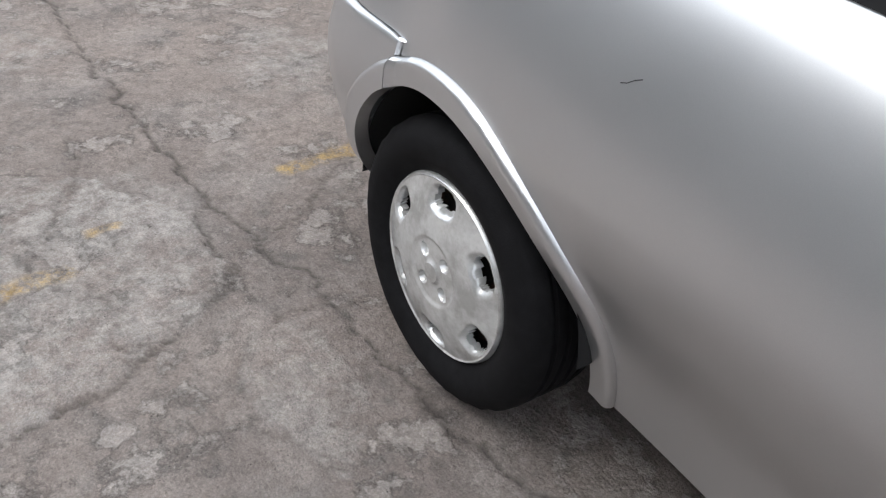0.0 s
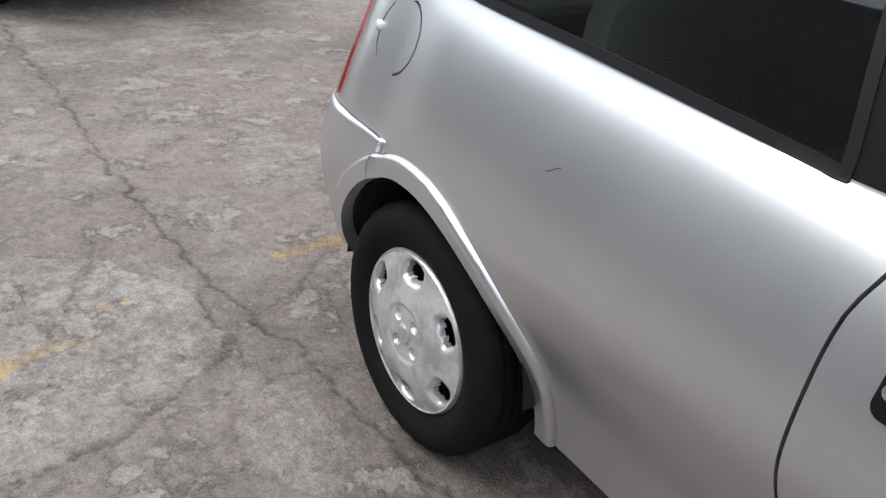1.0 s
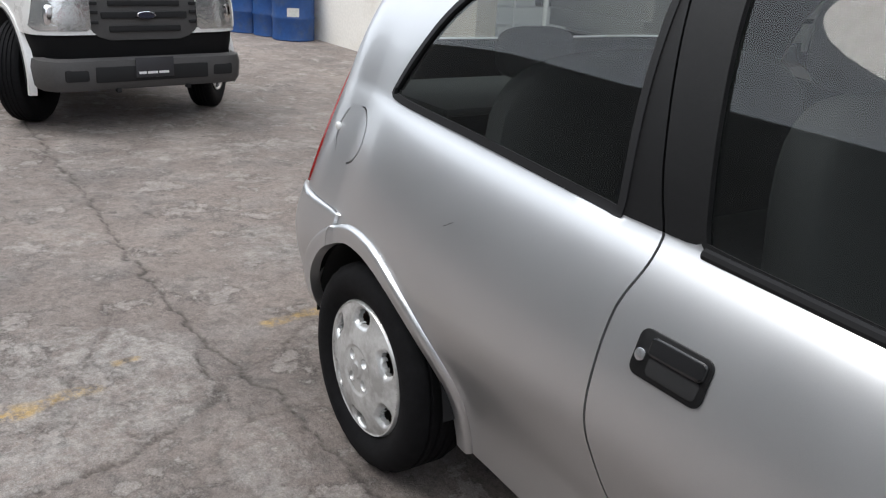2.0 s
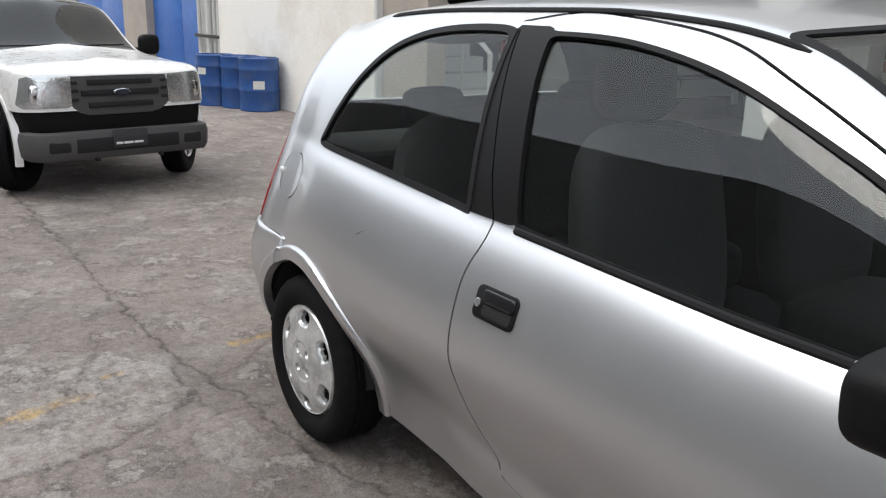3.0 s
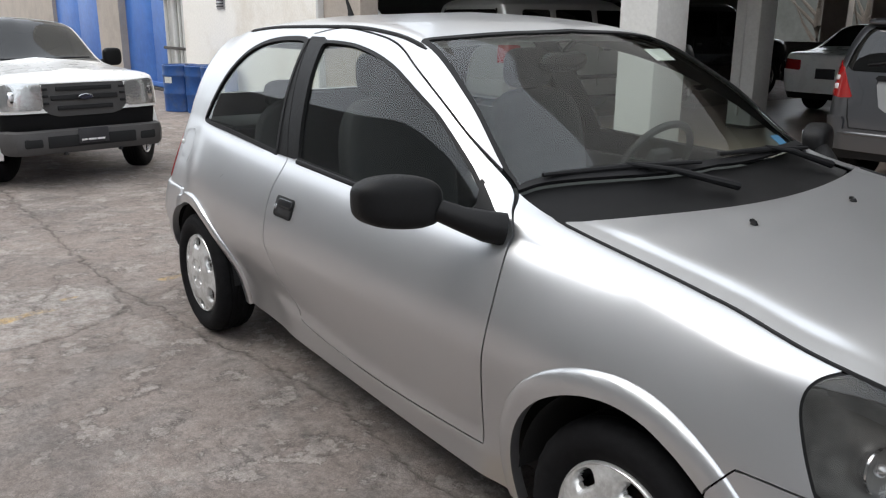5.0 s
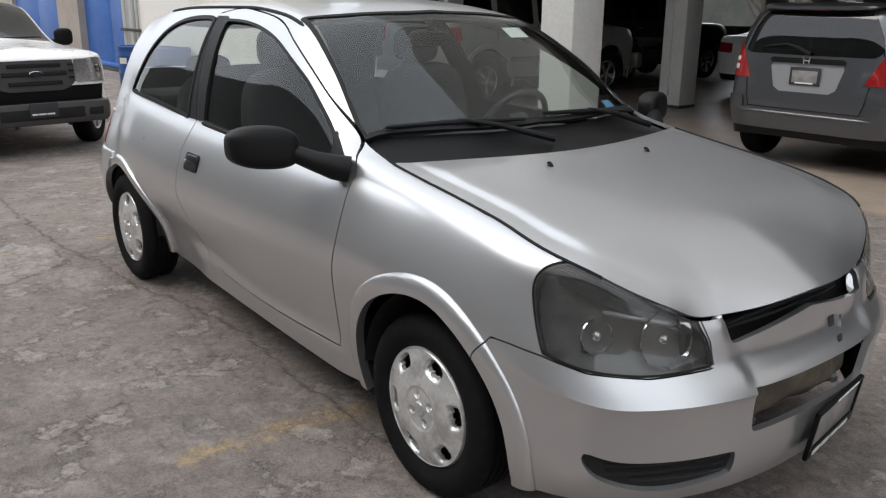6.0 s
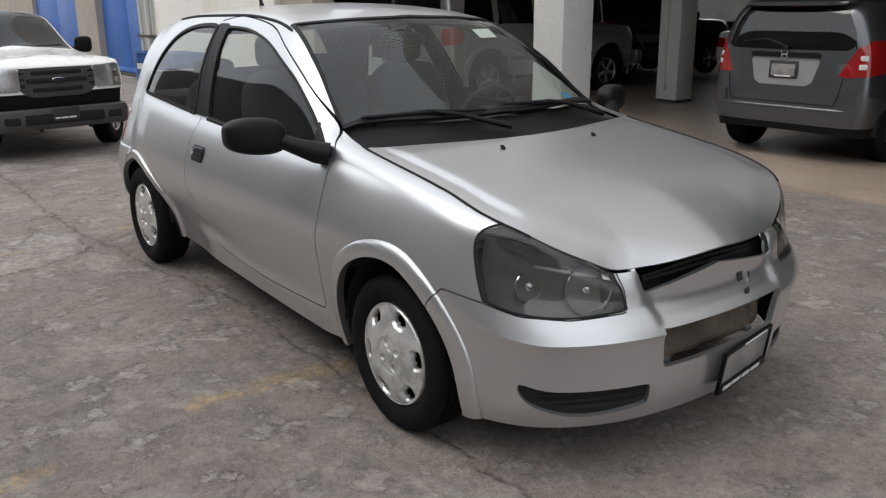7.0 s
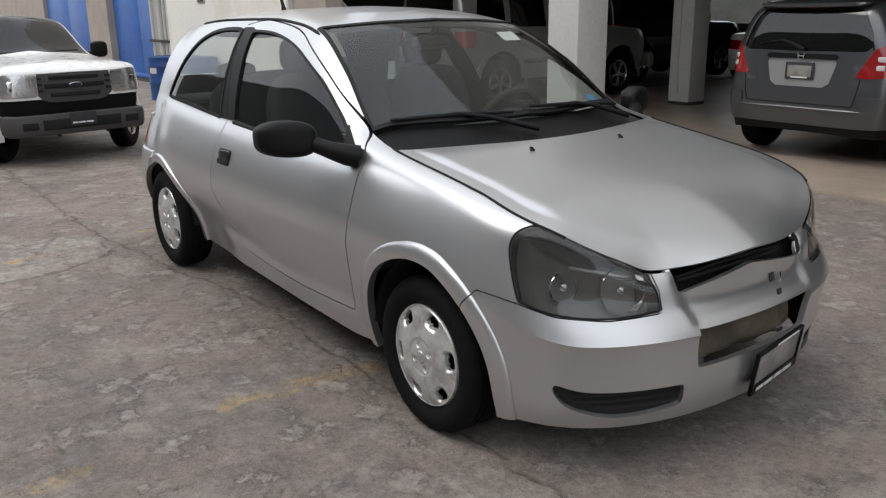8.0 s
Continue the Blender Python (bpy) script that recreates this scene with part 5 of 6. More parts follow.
for y, w in ((-.105, .05), (-.045, .055), (.02, .05), (.085, .06)):
    part("lettering", bm_box((.002, w, .014), (.0098, y, -.062), .0), WHITE_INK, plate)
part("lettering", bm_box((.002, .15, .006), (.0098, .04, .073), .0), WHITE_INK, plate)
for y in (-.22, .22):
    part("bumper_bracket", bm_box((.05, .03, .02), (3.14, y, .335), .004), SILVER_DARK, car)


# ---- the cabin ----
def seat(x, y, w, back, rest=True):
    ob = part("seat", superellipsoid((.50, w, .20), 4, 28, 14), CLOTH, car, "dark grey cloth seat")
    ob.location = (x + .12, y, .55)
    b = superellipsoid((.13, w, back), 4, 28, 16)
    for v in b.verts:
        v.co.x -= .16 * v.co.z
        v.co.y *= 1 - .18 * max(0, v.co.z / back)
    part("backrest", b, CLOTH, ob).location = (-.27, 0, back / 2 + .02)
    if rest:
        part("headrest", superellipsoid((.10, .24, .17), 3.4, 24, 14), CLOTH, ob).location = (-.36, 0, back + .10)


seat(1.10, -.36, .50, .56)
seat(1.10, .36, .50, .56)
seat(.30, 0, 1.20, .52, False)
for y in (-.34, .34):
    part("headrest", superellipsoid((.09, .23, .13), 3.4, 24, 14), CLOTH, car).location = (-.02, y, 1.07)
b = superellipsoid((.52, 1.34, .30), 4, 40, 16)
part("dashboard", b, DASH, car, "dark grey plastic dashboard").location = (1.87, 0, .78)
part("steering_wheel", bm_tube([(.185 * math.cos(a), .185 * math.sin(a), 0) for a in np.linspace(0, 2 * math.pi, 36, endpoint=False)], .014, 8, None, True), DASH, car)
wheel_ob = scene.objects["steering_wheel"]
wheel_ob.matrix_basis = pose(1.56, .36, .885, 0, -62, 0)
part("steering_boss", bm_box((.16, .11, .04), (0, 0, 0), .015), DASH, wheel_ob).location = (0, 0, -.01)
for a in (0, 180):
    part("steering_spoke", bm_box((.03, .16, .012), (0, .10 if a else -.10, 0), .004), DASH, wheel_ob)
part("parcel_shelf", bm_box((.42, 1.22, .02), (-.22, 0, .93), .006), DASH, car)
part("door_card", bm_box((1.15, .03, .44), (1.45, -.725, .61), .01), DASH, car)
part("door_card", bm_box((1.15, .03, .44), (1.45, .725, .61), .01), DASH, car)


# ---- the other vehicles ----
def spot_sampler(sk, mask):
    """A finder of places on a skin by (|y|, z), from the faces in mask's end."""
    def f(y, z, lift=0.0):
        d = np.hypot(-sk.P[:, 1] - abs(y), sk.P[:, 2] - z) + np.where(mask(sk), 0, 9)
        near = np.argsort(d)[:4]
        w = 1 / (d[near] + 1e-3)
        return Vector(((sk.P[near, 0] * w).sum() / w.sum() + lift, y, z))
    return f


def vehicle(name, label, m, skin_args, arches, cuts, take_order, paint, wheels, style, glassmat=None):
    """A parked vehicle: skin cut into panels, wheels, underbody."""
    ob = thing(name, m, label, "car" if name != "pickup_truck" else "pickup")
    sk = Skin(*skin_args)
    fs = dict(cuts)

    def arch(P, U, S):
        d = np.full(len(P), .5)
        for cx, cz, r in arches:
            d = np.minimum(d, np.hypot(P[:, 0] - cx, P[:, 2] - cz) - r)
        return np.where(U < 3.2, d, .5)
    fs["arch"] = arch
    for k, f in fs.items():
        sk.cut(f)
    sk.done()
    v = {k: f(sk.C, sk.CU, sk.CS) for k, f in fs.items()}
    free = v["arch"] > 0
    used = np.zeros(len(sk.C), bool)
    for pn, key, mat, sides, kw in take_order:
        mk = (v[key] < 0) & free & ~used
        used |= mk
        for sd in sides:
            sk.panel(pn, mk, mat, ob, sd, **kw)
    top = sk.CU > 4
    sk.panel("hood_and_roof", free & ~used & top, paint, ob, "both")
    for sd in ("right", "left"):
        sk.panel("body_side", free & ~used & ~top, paint, ob, sd)
    glass_keys = [key for pn, key, mat, sides, kw in take_order if "window" in pn or "screen" in pn]
    solid = free & ~np.any([v[k] < 0 for k in glass_keys] or [np.zeros(len(sk.C), bool)], axis=0)
    # Added black sheet under the panels that keeps their gaps dark.
    sk.panel("inner_shell", solid, SHELL, ob, "both", lift=-.02, rim=False)
    x0, x1 = sk.P[:, 0].min(), sk.P[:, 0].max()
    part("underbody", bm_box((x1 - x0 - .5, 1.1, .2), ((x0 + x1) / 2, 0, wheels[0][2] + .06), .04), SHELL, ob)
    r = wheels[0][3]
    for x, y, z, rr, steer in wheels:
        for sgn, sd in ((-1, "right"), (1, "left")):
            wheel(ob, (x, sgn * y + (.06 if steer else 0), z), rr, rr * .64, .095, style, steer, sd, 15)
            b = bm_lathe([(rr + .075, -.12), (rr + .08, .15), (rr, .19), (.05, .2)], 36, "Y")
            bmesh.ops.bisect_plane(b, geom=b.verts[:] + b.edges[:] + b.faces[:], plane_co=(0, 0, -.03), plane_no=(0, 0, -1), clear_outer=True)
            part("wheel_well", b, SHELL, ob).matrix_basis = pose(x, sgn * (y - .03), z, 0, 0, 180 if sgn > 0 else 0)
    return ob, sk


def side(outline, umax=5.0):
    g = inside(loop(outline, 6))
    return lambda P, U, S: np.where(U < umax, g(P[:, [0, 2]]), .5)


def end(outline, cond, smooth=False):
    g = inside(loop(outline, 6) if smooth else np.array(outline))
    return lambda P, U, S: np.where(cond(P, U, S), g(np.stack([-P[:, 1], P[:, 2]], 1)), .5)


def bmesh_flare(ob):
    """Cuts the newest flare ring to its upper half."""
    fl = max((c for c in ob.children if c.name.startswith("wheel_flare")), key=lambda c: c.name)
    b = bmesh.new()
    b.from_mesh(fl.data)
    bmesh.ops.bisect_plane(b, geom=b.verts[:] + b.edges[:] + b.faces[:], plane_co=(0, 0, -.10), plane_no=(0, 0, -1), clear_outer=True)
    b.to_mesh(fl.data)
    b.free()


BOTH, PAIR = ("both",), ("right", "left")


LAMP_GLASS = material("faceted_lamp_glass", (0.60, 0.61, 0.61), 0.12, 0.75, 0.8, grain=0.12, grain_scale=40, bump=0.9, bump_scale=36)


def pickup():
    s0, s1 = -4.9, -.45
    lv = [
        (pch((s0 - 1, .70), (s0, .72), (s1, .70), (s1 + 1, .70)), pch((s0 - 1, .50), (-2.5, .40), (-1.5, .40), (s1, .45), (s1 + 1, .46))),
        (pch((s0 - 1, .73), (s1, .73), (s1 + 1, .73)), pch((s0 - 1, .58), (-2.5, .50), (s1, .53), (s1 + 1, .53))),
        (pch((s0 - 1, .745), (s1, .745), (s1 + 1, .745)), pch((s0 - 1, .80), (s1, .73), (s1 + 1, .70))),
        (pch((s0 - 1, .73), (-3.2, .73), (-1.3, .72), (s1, .72), (s1 + 1, .73)), pch((s0 - 1, 1.02), (-3.3, 1.02), (-1.3, .985), (s1, .945), (s1 + 1, .90))),
        (pch((s0 - 1, .70), (-3.4, .70), (-3.2, .66), (-1.9, .65), (-1.3, .71), (s1, .67), (s1 + .5, .70), (s1 + 1, .705)), pch((s0 - 1, 1.04), (-3.4, 1.04), (-3.2, 1.40), (-1.95, 1.40), (-1.3, 1.04), (-1.2, 1.02), (s1, .98), (s1 + .5, .945), (s1 + 1, .932))),
        (pch((s0 - 1, .35), (-1.9, .30), (s1, .36), (s1 + 1, .40)), pch((s0 - 1, 1.09), (-3.4, 1.05), (-3.2, 1.465), (-1.9, 1.465), (-1.2, 1.065), (-1.1, 1.045), (s1, 1.01), (s1 + 1, 1.0))),
        (pch((s0 - 1, 0), (s1 + 1, 0)), pch((s0 - 1, 1.10), (-3.4, 1.06), (-3.2, 1.485), (-1.85, 1.485), (-1.15, 1.075), (-1.05, 1.055), (s1, 1.02), (s1 + 1, 1.03))),
    ]
    nose = lambda P, U, S: (S > -.4) & (U < 4.2)
    cuts = {
        "screen": lambda P, U, S: np.maximum((4.06 - U) * .2, np.maximum(-1.88 - P[:, 0], P[:, 0] + 1.20)),
        "door_pane": side([(-1.98, 1.37), (-3.0, 1.37), (-3.05, 1.05), (-1.5, 1.03)], 4.0),
        "lamp": end([(.375, .690), (.370, .885), (.385, .918), (.62, .928), (.69, .905), (.725, .72), (.70, .690)], nose),
        "grille": end([(-1, .625), (.28, .625), (.375, .685), (.37, .915), (-1, .928)], nose),
        "chin": lambda P, U, S: np.where(nose(P, U, S) | (S > -.47), P[:, 2] - .665, .5),
    }
    order = [("windscreen", "screen", GLASS_DARK, BOTH, {"lift": -.004, "depth": .004}), ("door_window", "door_pane", GLASS_DARK, PAIR, {"lift": -.004}),
             ("headlight", "lamp", LAMP_GLASS, PAIR, {"lift": .004, "depth": .03, "label": "clear rectangular headlight"}), ("grille_frame", "grille", BUMPER_GREY, BOTH, {"lift": -.01, "label": "dark grey plastic grille"}),
             ("chin", "chin", BLACK, BOTH, {"lift": -.02})]
    ob, sk = vehicle("pickup_truck", "white pickup truck with grey plastic bumper and grille on concrete", pose(-4.02, -.265, .012, 0, 0, 8) @ Matrix.Scale(.945, 4),
                     (s0, s1, .35, .43, .745, 5, 5.5, lv, [3, 4, 5, 6, 4, 5], 70, 34, 10, None, 2),
                     ((-.64, .36, .43), (-3.6, .36, .43)), cuts, order, WHITE_PAINT, ((-.64, .675, .36, .36, -40), (-3.6, .655, .345, .345, 0)), "seven")
    at = spot_sampler(sk, lambda q: (q.S > -.4) & (q.U < 4))
    # lamp bowls
    for sgn in (-1, 1):
        for y, w, h in ((.535, .24, .15),):
            p = at(y * sgn, .79)
            part("lamp_bowl", superellipsoid((.05, w, h), 4, 20, 12), CHROME, ob).location = p - Vector((.035, 0, 0))
    # grille slots between the bars: black blocks that stand for the shade in the openings
    for z, w, h in ((.868, .25, .038), (.790, .30, .044), (.700, .25, .040)):
        p = at(0, z)
        part("grille_slot", bm_box((.02, 2 * w, h), (p.x - .006, 0, z), .006), SHELL, ob)
    for sgn in (-1, 1):
        for z in (.868, .81, .745):
            part("grille_vent", bm_box((.02, .05, .022), (at(.35, z).x - .004, sgn * .345, z), .005), SHELL, ob)
    badge = part("badge", bm_cyl(.5, .02, (0, 0, 0), "X", 36, None, .004), CHROME, ob)
    badge.matrix_basis = pose(at(0, .79).x + .010, 0, .792) @ Matrix.Diagonal((1, .135, .052, 1))
    part("badge_face", bm_cyl(.42, .012, (.008, 0, 0), "X", 36), NAVY_PAINT, badge)
    # bumper, wrapped round the corners
    outer = [(.06, y) for y in np.linspace(-.55, .55, 9)] + [(.03, .645), (-.06, .705), (-.30, .725)]
    line = [(-.30, -.725), (-.06, -.705), (.03, -.645)] + outer
    bm = bmesh.new()
    prof = [(-.06, .318), (-.012, .310), (.006, .335), (.012, .38), (.016, .45), (.0, .505), (-.05, .52)]
    rows = []
    for i, (x, y) in enumerate(line):
        a, b = line[max(0, i - 1)], line[min(len(line) - 1, i + 1)]
        n = Vector((b[1] - a[1], -(b[0] - a[0]), 0)).normalized()
        rows.append([bm.verts.new((x + n.x * o, y + n.y * o, z)) for o, z in prof])
    for r0, r1 in zip(rows, rows[1:]):
        for j in range(len(prof) - 1):
            bm.faces.new((r0[j], r1[j], r1[j + 1], r0[j + 1]))
    bmesh.ops.recalc_face_normals(bm, faces=bm.faces)
    part("bumper", bm, BUMPER_GREY, ob, "scuffed dark grey plastic bumper")
    # Black blocks on the bumper, painted-in shade of its slot and fog recesses.
    part("bumper_slot", bm_box((.02, .80, .105), (.070, 0, .415), .01), SHELL, ob)
    for sgn in (-1, 1):
        part("fog_recess", bm_box((.04, .155, .085), (.060, sgn * .515, .415), .018), SHELL, ob)
        part("tow_hook", bm_box((.05, .03, .03), (.05, sgn * .25, .305), .006), SHELL, ob)
        arm = part("side_mirror", superellipsoid((.10, .20, .19), 3.5, 24, 14), BLACK, ob)
        arm.location = (-1.55, sgn * .93, 1.07)
        part("mirror_foot", bm_tube([(-1.55, sgn * .68, 1.0), (-1.55, sgn * .87, 1.03)], .025, 8), BLACK, ob)
        part("wheel_flare", bm_lathe([(.43, -.02), (.465, -.016), (.47, .03)], 40, "Y"), WHITE_PAINT, ob).matrix_basis = pose(-.64, sgn * .735, .36, 0, 0, 0 if sgn < 0 else 180)
        bmesh_flare(ob)
        part("wiper", bm_tube([(-1.20, sgn * .30 - .25, 1.08), (-1.22, sgn * .30 + .25, 1.085)], .008, 6), RUBBER, ob)
    pl = part("dealer_plate", bm_box((.012, .27, .135), (.088, 0, .455), .004), INK, ob)
    for y, w in ((-.09, .05), (-.02, .07), (.06, .07)):
        part("lettering", bm_box((.003, w, .016), (.0955, y, .42), 0), WHITE_INK, pl)
    # frame, seats
    part("dashboard", bm_box((.4, 1.2, .2), (-1.65, 0, .93), .05), DASH, ob)
    for y in (-.33, .33):
        part("seat_back", superellipsoid((.14, .46, .62), 4, 20, 12), CLOTH, ob).location = (-2.5, y, 1.0)
    return ob


pickup()


def compact():
    s0, s1 = .45, 2.9
    lv = [
        (pch((s0 - 1, .70), (s0, .71), (s1, .71), (s1 + 1, .70)), pch((s0 - 1, .27), (s0, .24), (s1, .22), (s1 + 1, .22))),
        (pch((s0 - 1, .745), (s0, .745), (s1, .745), (s1 + 1, .74)), pch((s0 - 1, .43), (s0, .42), (s1, .40), (s1 + 1, .38))),
        (pch((s0 - 1, .755), (s0, .765), (s1, .76), (s1 + 1, .74)), pch((s0 - 1, .52), (s0, .60), (s1, .62), (s1 + 1, .55))),
        (pch((s0 - 1, .71), (s0, .74), (1.5, .755), (s1, .73), (s1 + 1, .70)), pch((s0 - 1, .93), (s0, .96), (2.2, .90), (s1, .86), (s1 + 1, .72))),
        (pch((s0 - 1, .54), (s0, .56), (1.5, .56), (2.3, .62), (s1, .66), (s1 + 1, .62)), pch((s0 - 1, 1.33), (s0, 1.365), (1.5, 1.37), (2.0, 1.20), (2.6, .95), (s1, .90), (s1 + 1, .78))),
        (pch((s0 - 1, .26), (s0, .30), (s1, .36), (s1 + 1, .36)), pch((s0 - 1, 1.40), (s0, 1.405), (1.5, 1.41), (2.0, 1.26), (2.7, .95), (s1, .92), (s1 + 1, .90))),
        (pch((s0 - 1, 0), (s1 + 1, 0)), pch((s0 - 1, 1.415), (s0, 1.415), (1.5, 1.42), (2.0, 1.28), (2.7, .965), (s1, .93), (s1 + 1, .93))),
    ]
    rear = lambda P, U, S: (S < .445) & (U < 4.6)
    cuts = {
        "glass": end([(-1, .965), (.54, .975), (.61, 1.01), (.575, 1.14), (.49, 1.29), (.44, 1.32), (-1, 1.335)], rear),
        "lamp": lambda P, U, S: np.where(S < .50, inside(np.array([(.505, .765), (.60, .755), (.95, .79), (.95, 1.06), (.73, 1.05), (.625, 1.0)]))(np.stack([-P[:, 1] + np.maximum(0, P[:, 0] - .10), P[:, 2]], 1)), .5),
        "garnish": end([(-1, .665), (.245, .665), (.275, .68), (.335, .905), (-1, .905)], rear),
        "garnish_top": end([(-1, .905), (.335, .905), (.34, .95), (-1, .955)], rear),
        "wedge": end([(.42, .735), (.49, .735), (.615, .985), (.50, .962), (.42, .80)], rear),
        "panes": side([(.60, .985), (.60, .985), (1.3, .965), (1.35, .965), (2.25, .93), (2.2, .96), (1.62, 1.29), (1.3, 1.33), (.85, 1.32), (.60, 1.25)], 4.0),
        "skirt": lambda P, U, S: np.where(S < .5, P[:, 2] - .335, .5),
        "rear_bumper": lambda P, U, S: np.where(S < .5, np.maximum(P[:, 2] - np.where(np.abs(P[:, 1]) < .55, .505, .60 + .0 * P[:, 2]), -9), .5),
    }
    order = [("rear_window", "glass", GLASS_DARK, BOTH, {"lift": .003, "depth": .005, "label": "dark rear window with a wiper"}), ("tail_light", "lamp", RED, PAIR, {"lift": .008, "label": "large red tail light with clear lower lenses"}),
             ("garnish", "garnish", GREY_LIGHT, BOTH, {"lift": -.006}), ("garnish_strip", "garnish_top", BLACK, BOTH, {"lift": .012}), ("garnish_wedge", "wedge", GREY_PAINT, PAIR, {"lift": .003}),
             ("side_window", "panes", GLASS_DARK, PAIR, {"lift": -.004}), ("bumper_skirt", "skirt", BLACK, BOTH, {"lift": .004}), ("rear_bumper", "rear_bumper", GREY_PAINT, BOTH, {"lift": .016, "depth": .03, "label": "grey rear bumper with a ledge"})]
    ob, sk = vehicle("compact_car", "dark grey compact hatchback parked on the smooth slab", pose(.52, 4.72, .045, 0, 0, 90),
                     (s0, s1, .45, .80, .76, 5.5, 3.0, lv, [4, 5, 8, 10, 4, 4], 70, 16, 44, None, 3),
                     ((.62, .28, .335), (3.0, .28, .335)), cuts, order, GREY_PAINT, ((.62, .685, .285, .285, 0), (3.0, .685, .285, .285, 0)), "five")
    at = spot_sampler(sk, lambda q: (q.S < .40) & (q.U < 4.5))
    p = at(0, .80)
    pl = part("dealer_plate", bm_box((.012, .27, .15), (p.x - .006, 0, .80), .004), INK, ob)
    part("plate_face", bm_box((.004, .225, .10), (p.x - .012, 0, .797), .002), PLATE_GREY, pl)
    part("lettering", bm_box((.003, .16, .012), (p.x - .0135, 0, .744), 0), WHITE_INK, pl)
    # the bumper's ledge and the hatch's seams
    part("bumper_ledge", bm_tube([at(y, .475) - Vector((.012, 0, 0)) for y in np.linspace(-.60, .60, 15)], [.006] + [.017] * 13 + [.006], 10), GREY_PAINT, ob)
    part("hatch_seam", bm_tube([at(y, .518) - Vector((.004, 0, 0)) for y in np.linspace(-.50, .50, 13)], .005, 6), SHELL, ob)
    for sgn in (-1, 1):
        part("hatch_seam", bm_tube([at(sgn * y, z) - Vector((.003, 0, 0)) for y, z in ((.50, .518), (.525, .60), (.545, .75))], .005, 6), SHELL, ob)
    emblem = bmesh.new()
    q = at(0, .93).x - .018
    for y, w, h, t in ((-.026, .012, .058, 8), (.026, .012, .058, -8), (0, .04, .012, 0)):
        bm_box((.008, w, h), (q, y, .93), .002, Matrix.Rotation(radians(t), 4, "X") if t else None, emblem)
    part("emblem", emblem, CHROME, ob)
    bm = bm_tube([at(-.02, .985) - Vector((.02, 0, 0)), at(.08, 1.03) - Vector((.03, 0, 0)), at(.20, 1.06) - Vector((.025, 0, 0)), at(.42, 1.03) - Vector((.02, 0, 0))], [.018, .014, .009, .005], 8)
    part("rear_wiper", bm, RUBBER, ob)
    part("spoiler", superellipsoid((.22, 1.02, .05), 3.5, 28, 10), GREY_PAINT, ob).matrix_basis = pose(at(0, 1.33).x + .02, 0, 1.372, 0, -8, 0)
    part("brake_light", bm_box((.02, .16, .02), (at(0, 1.33).x - .005, 0, 1.345), .004), RED, ob)
    for sgn in (-1, 1):
        for z in (.845, .915):
            x = at(.66, z).x
            part("lamp_insert", superellipsoid((.05, .07, .05), 5, 14, 10), CLEAR_WHITE, ob).matrix_basis = pose(x + .020, sgn * .668, z, 0, 0, -35 * sgn)
        m = part("side_mirror", superellipsoid((.10, .20, .14), 3.2, 20, 12), GREY_PAINT, ob)
        m.location = (2.3, sgn * .86, 1.0)
    for y in (-.34, .34):
        part("seat_back", superellipsoid((.12, .48, .60), 4, 20, 12), CLOTH, ob).location = (1.75, y, .85)
        part("headrest", superellipsoid((.10, .22, .16), 3, 16, 10), CLOTH, ob).location = (1.70, y, 1.20)
    return ob


CLEAR_WHITE = material("clear_white_lens", (0.7, 0.7, 0.7), 0.15, coat=0.6)
compact()


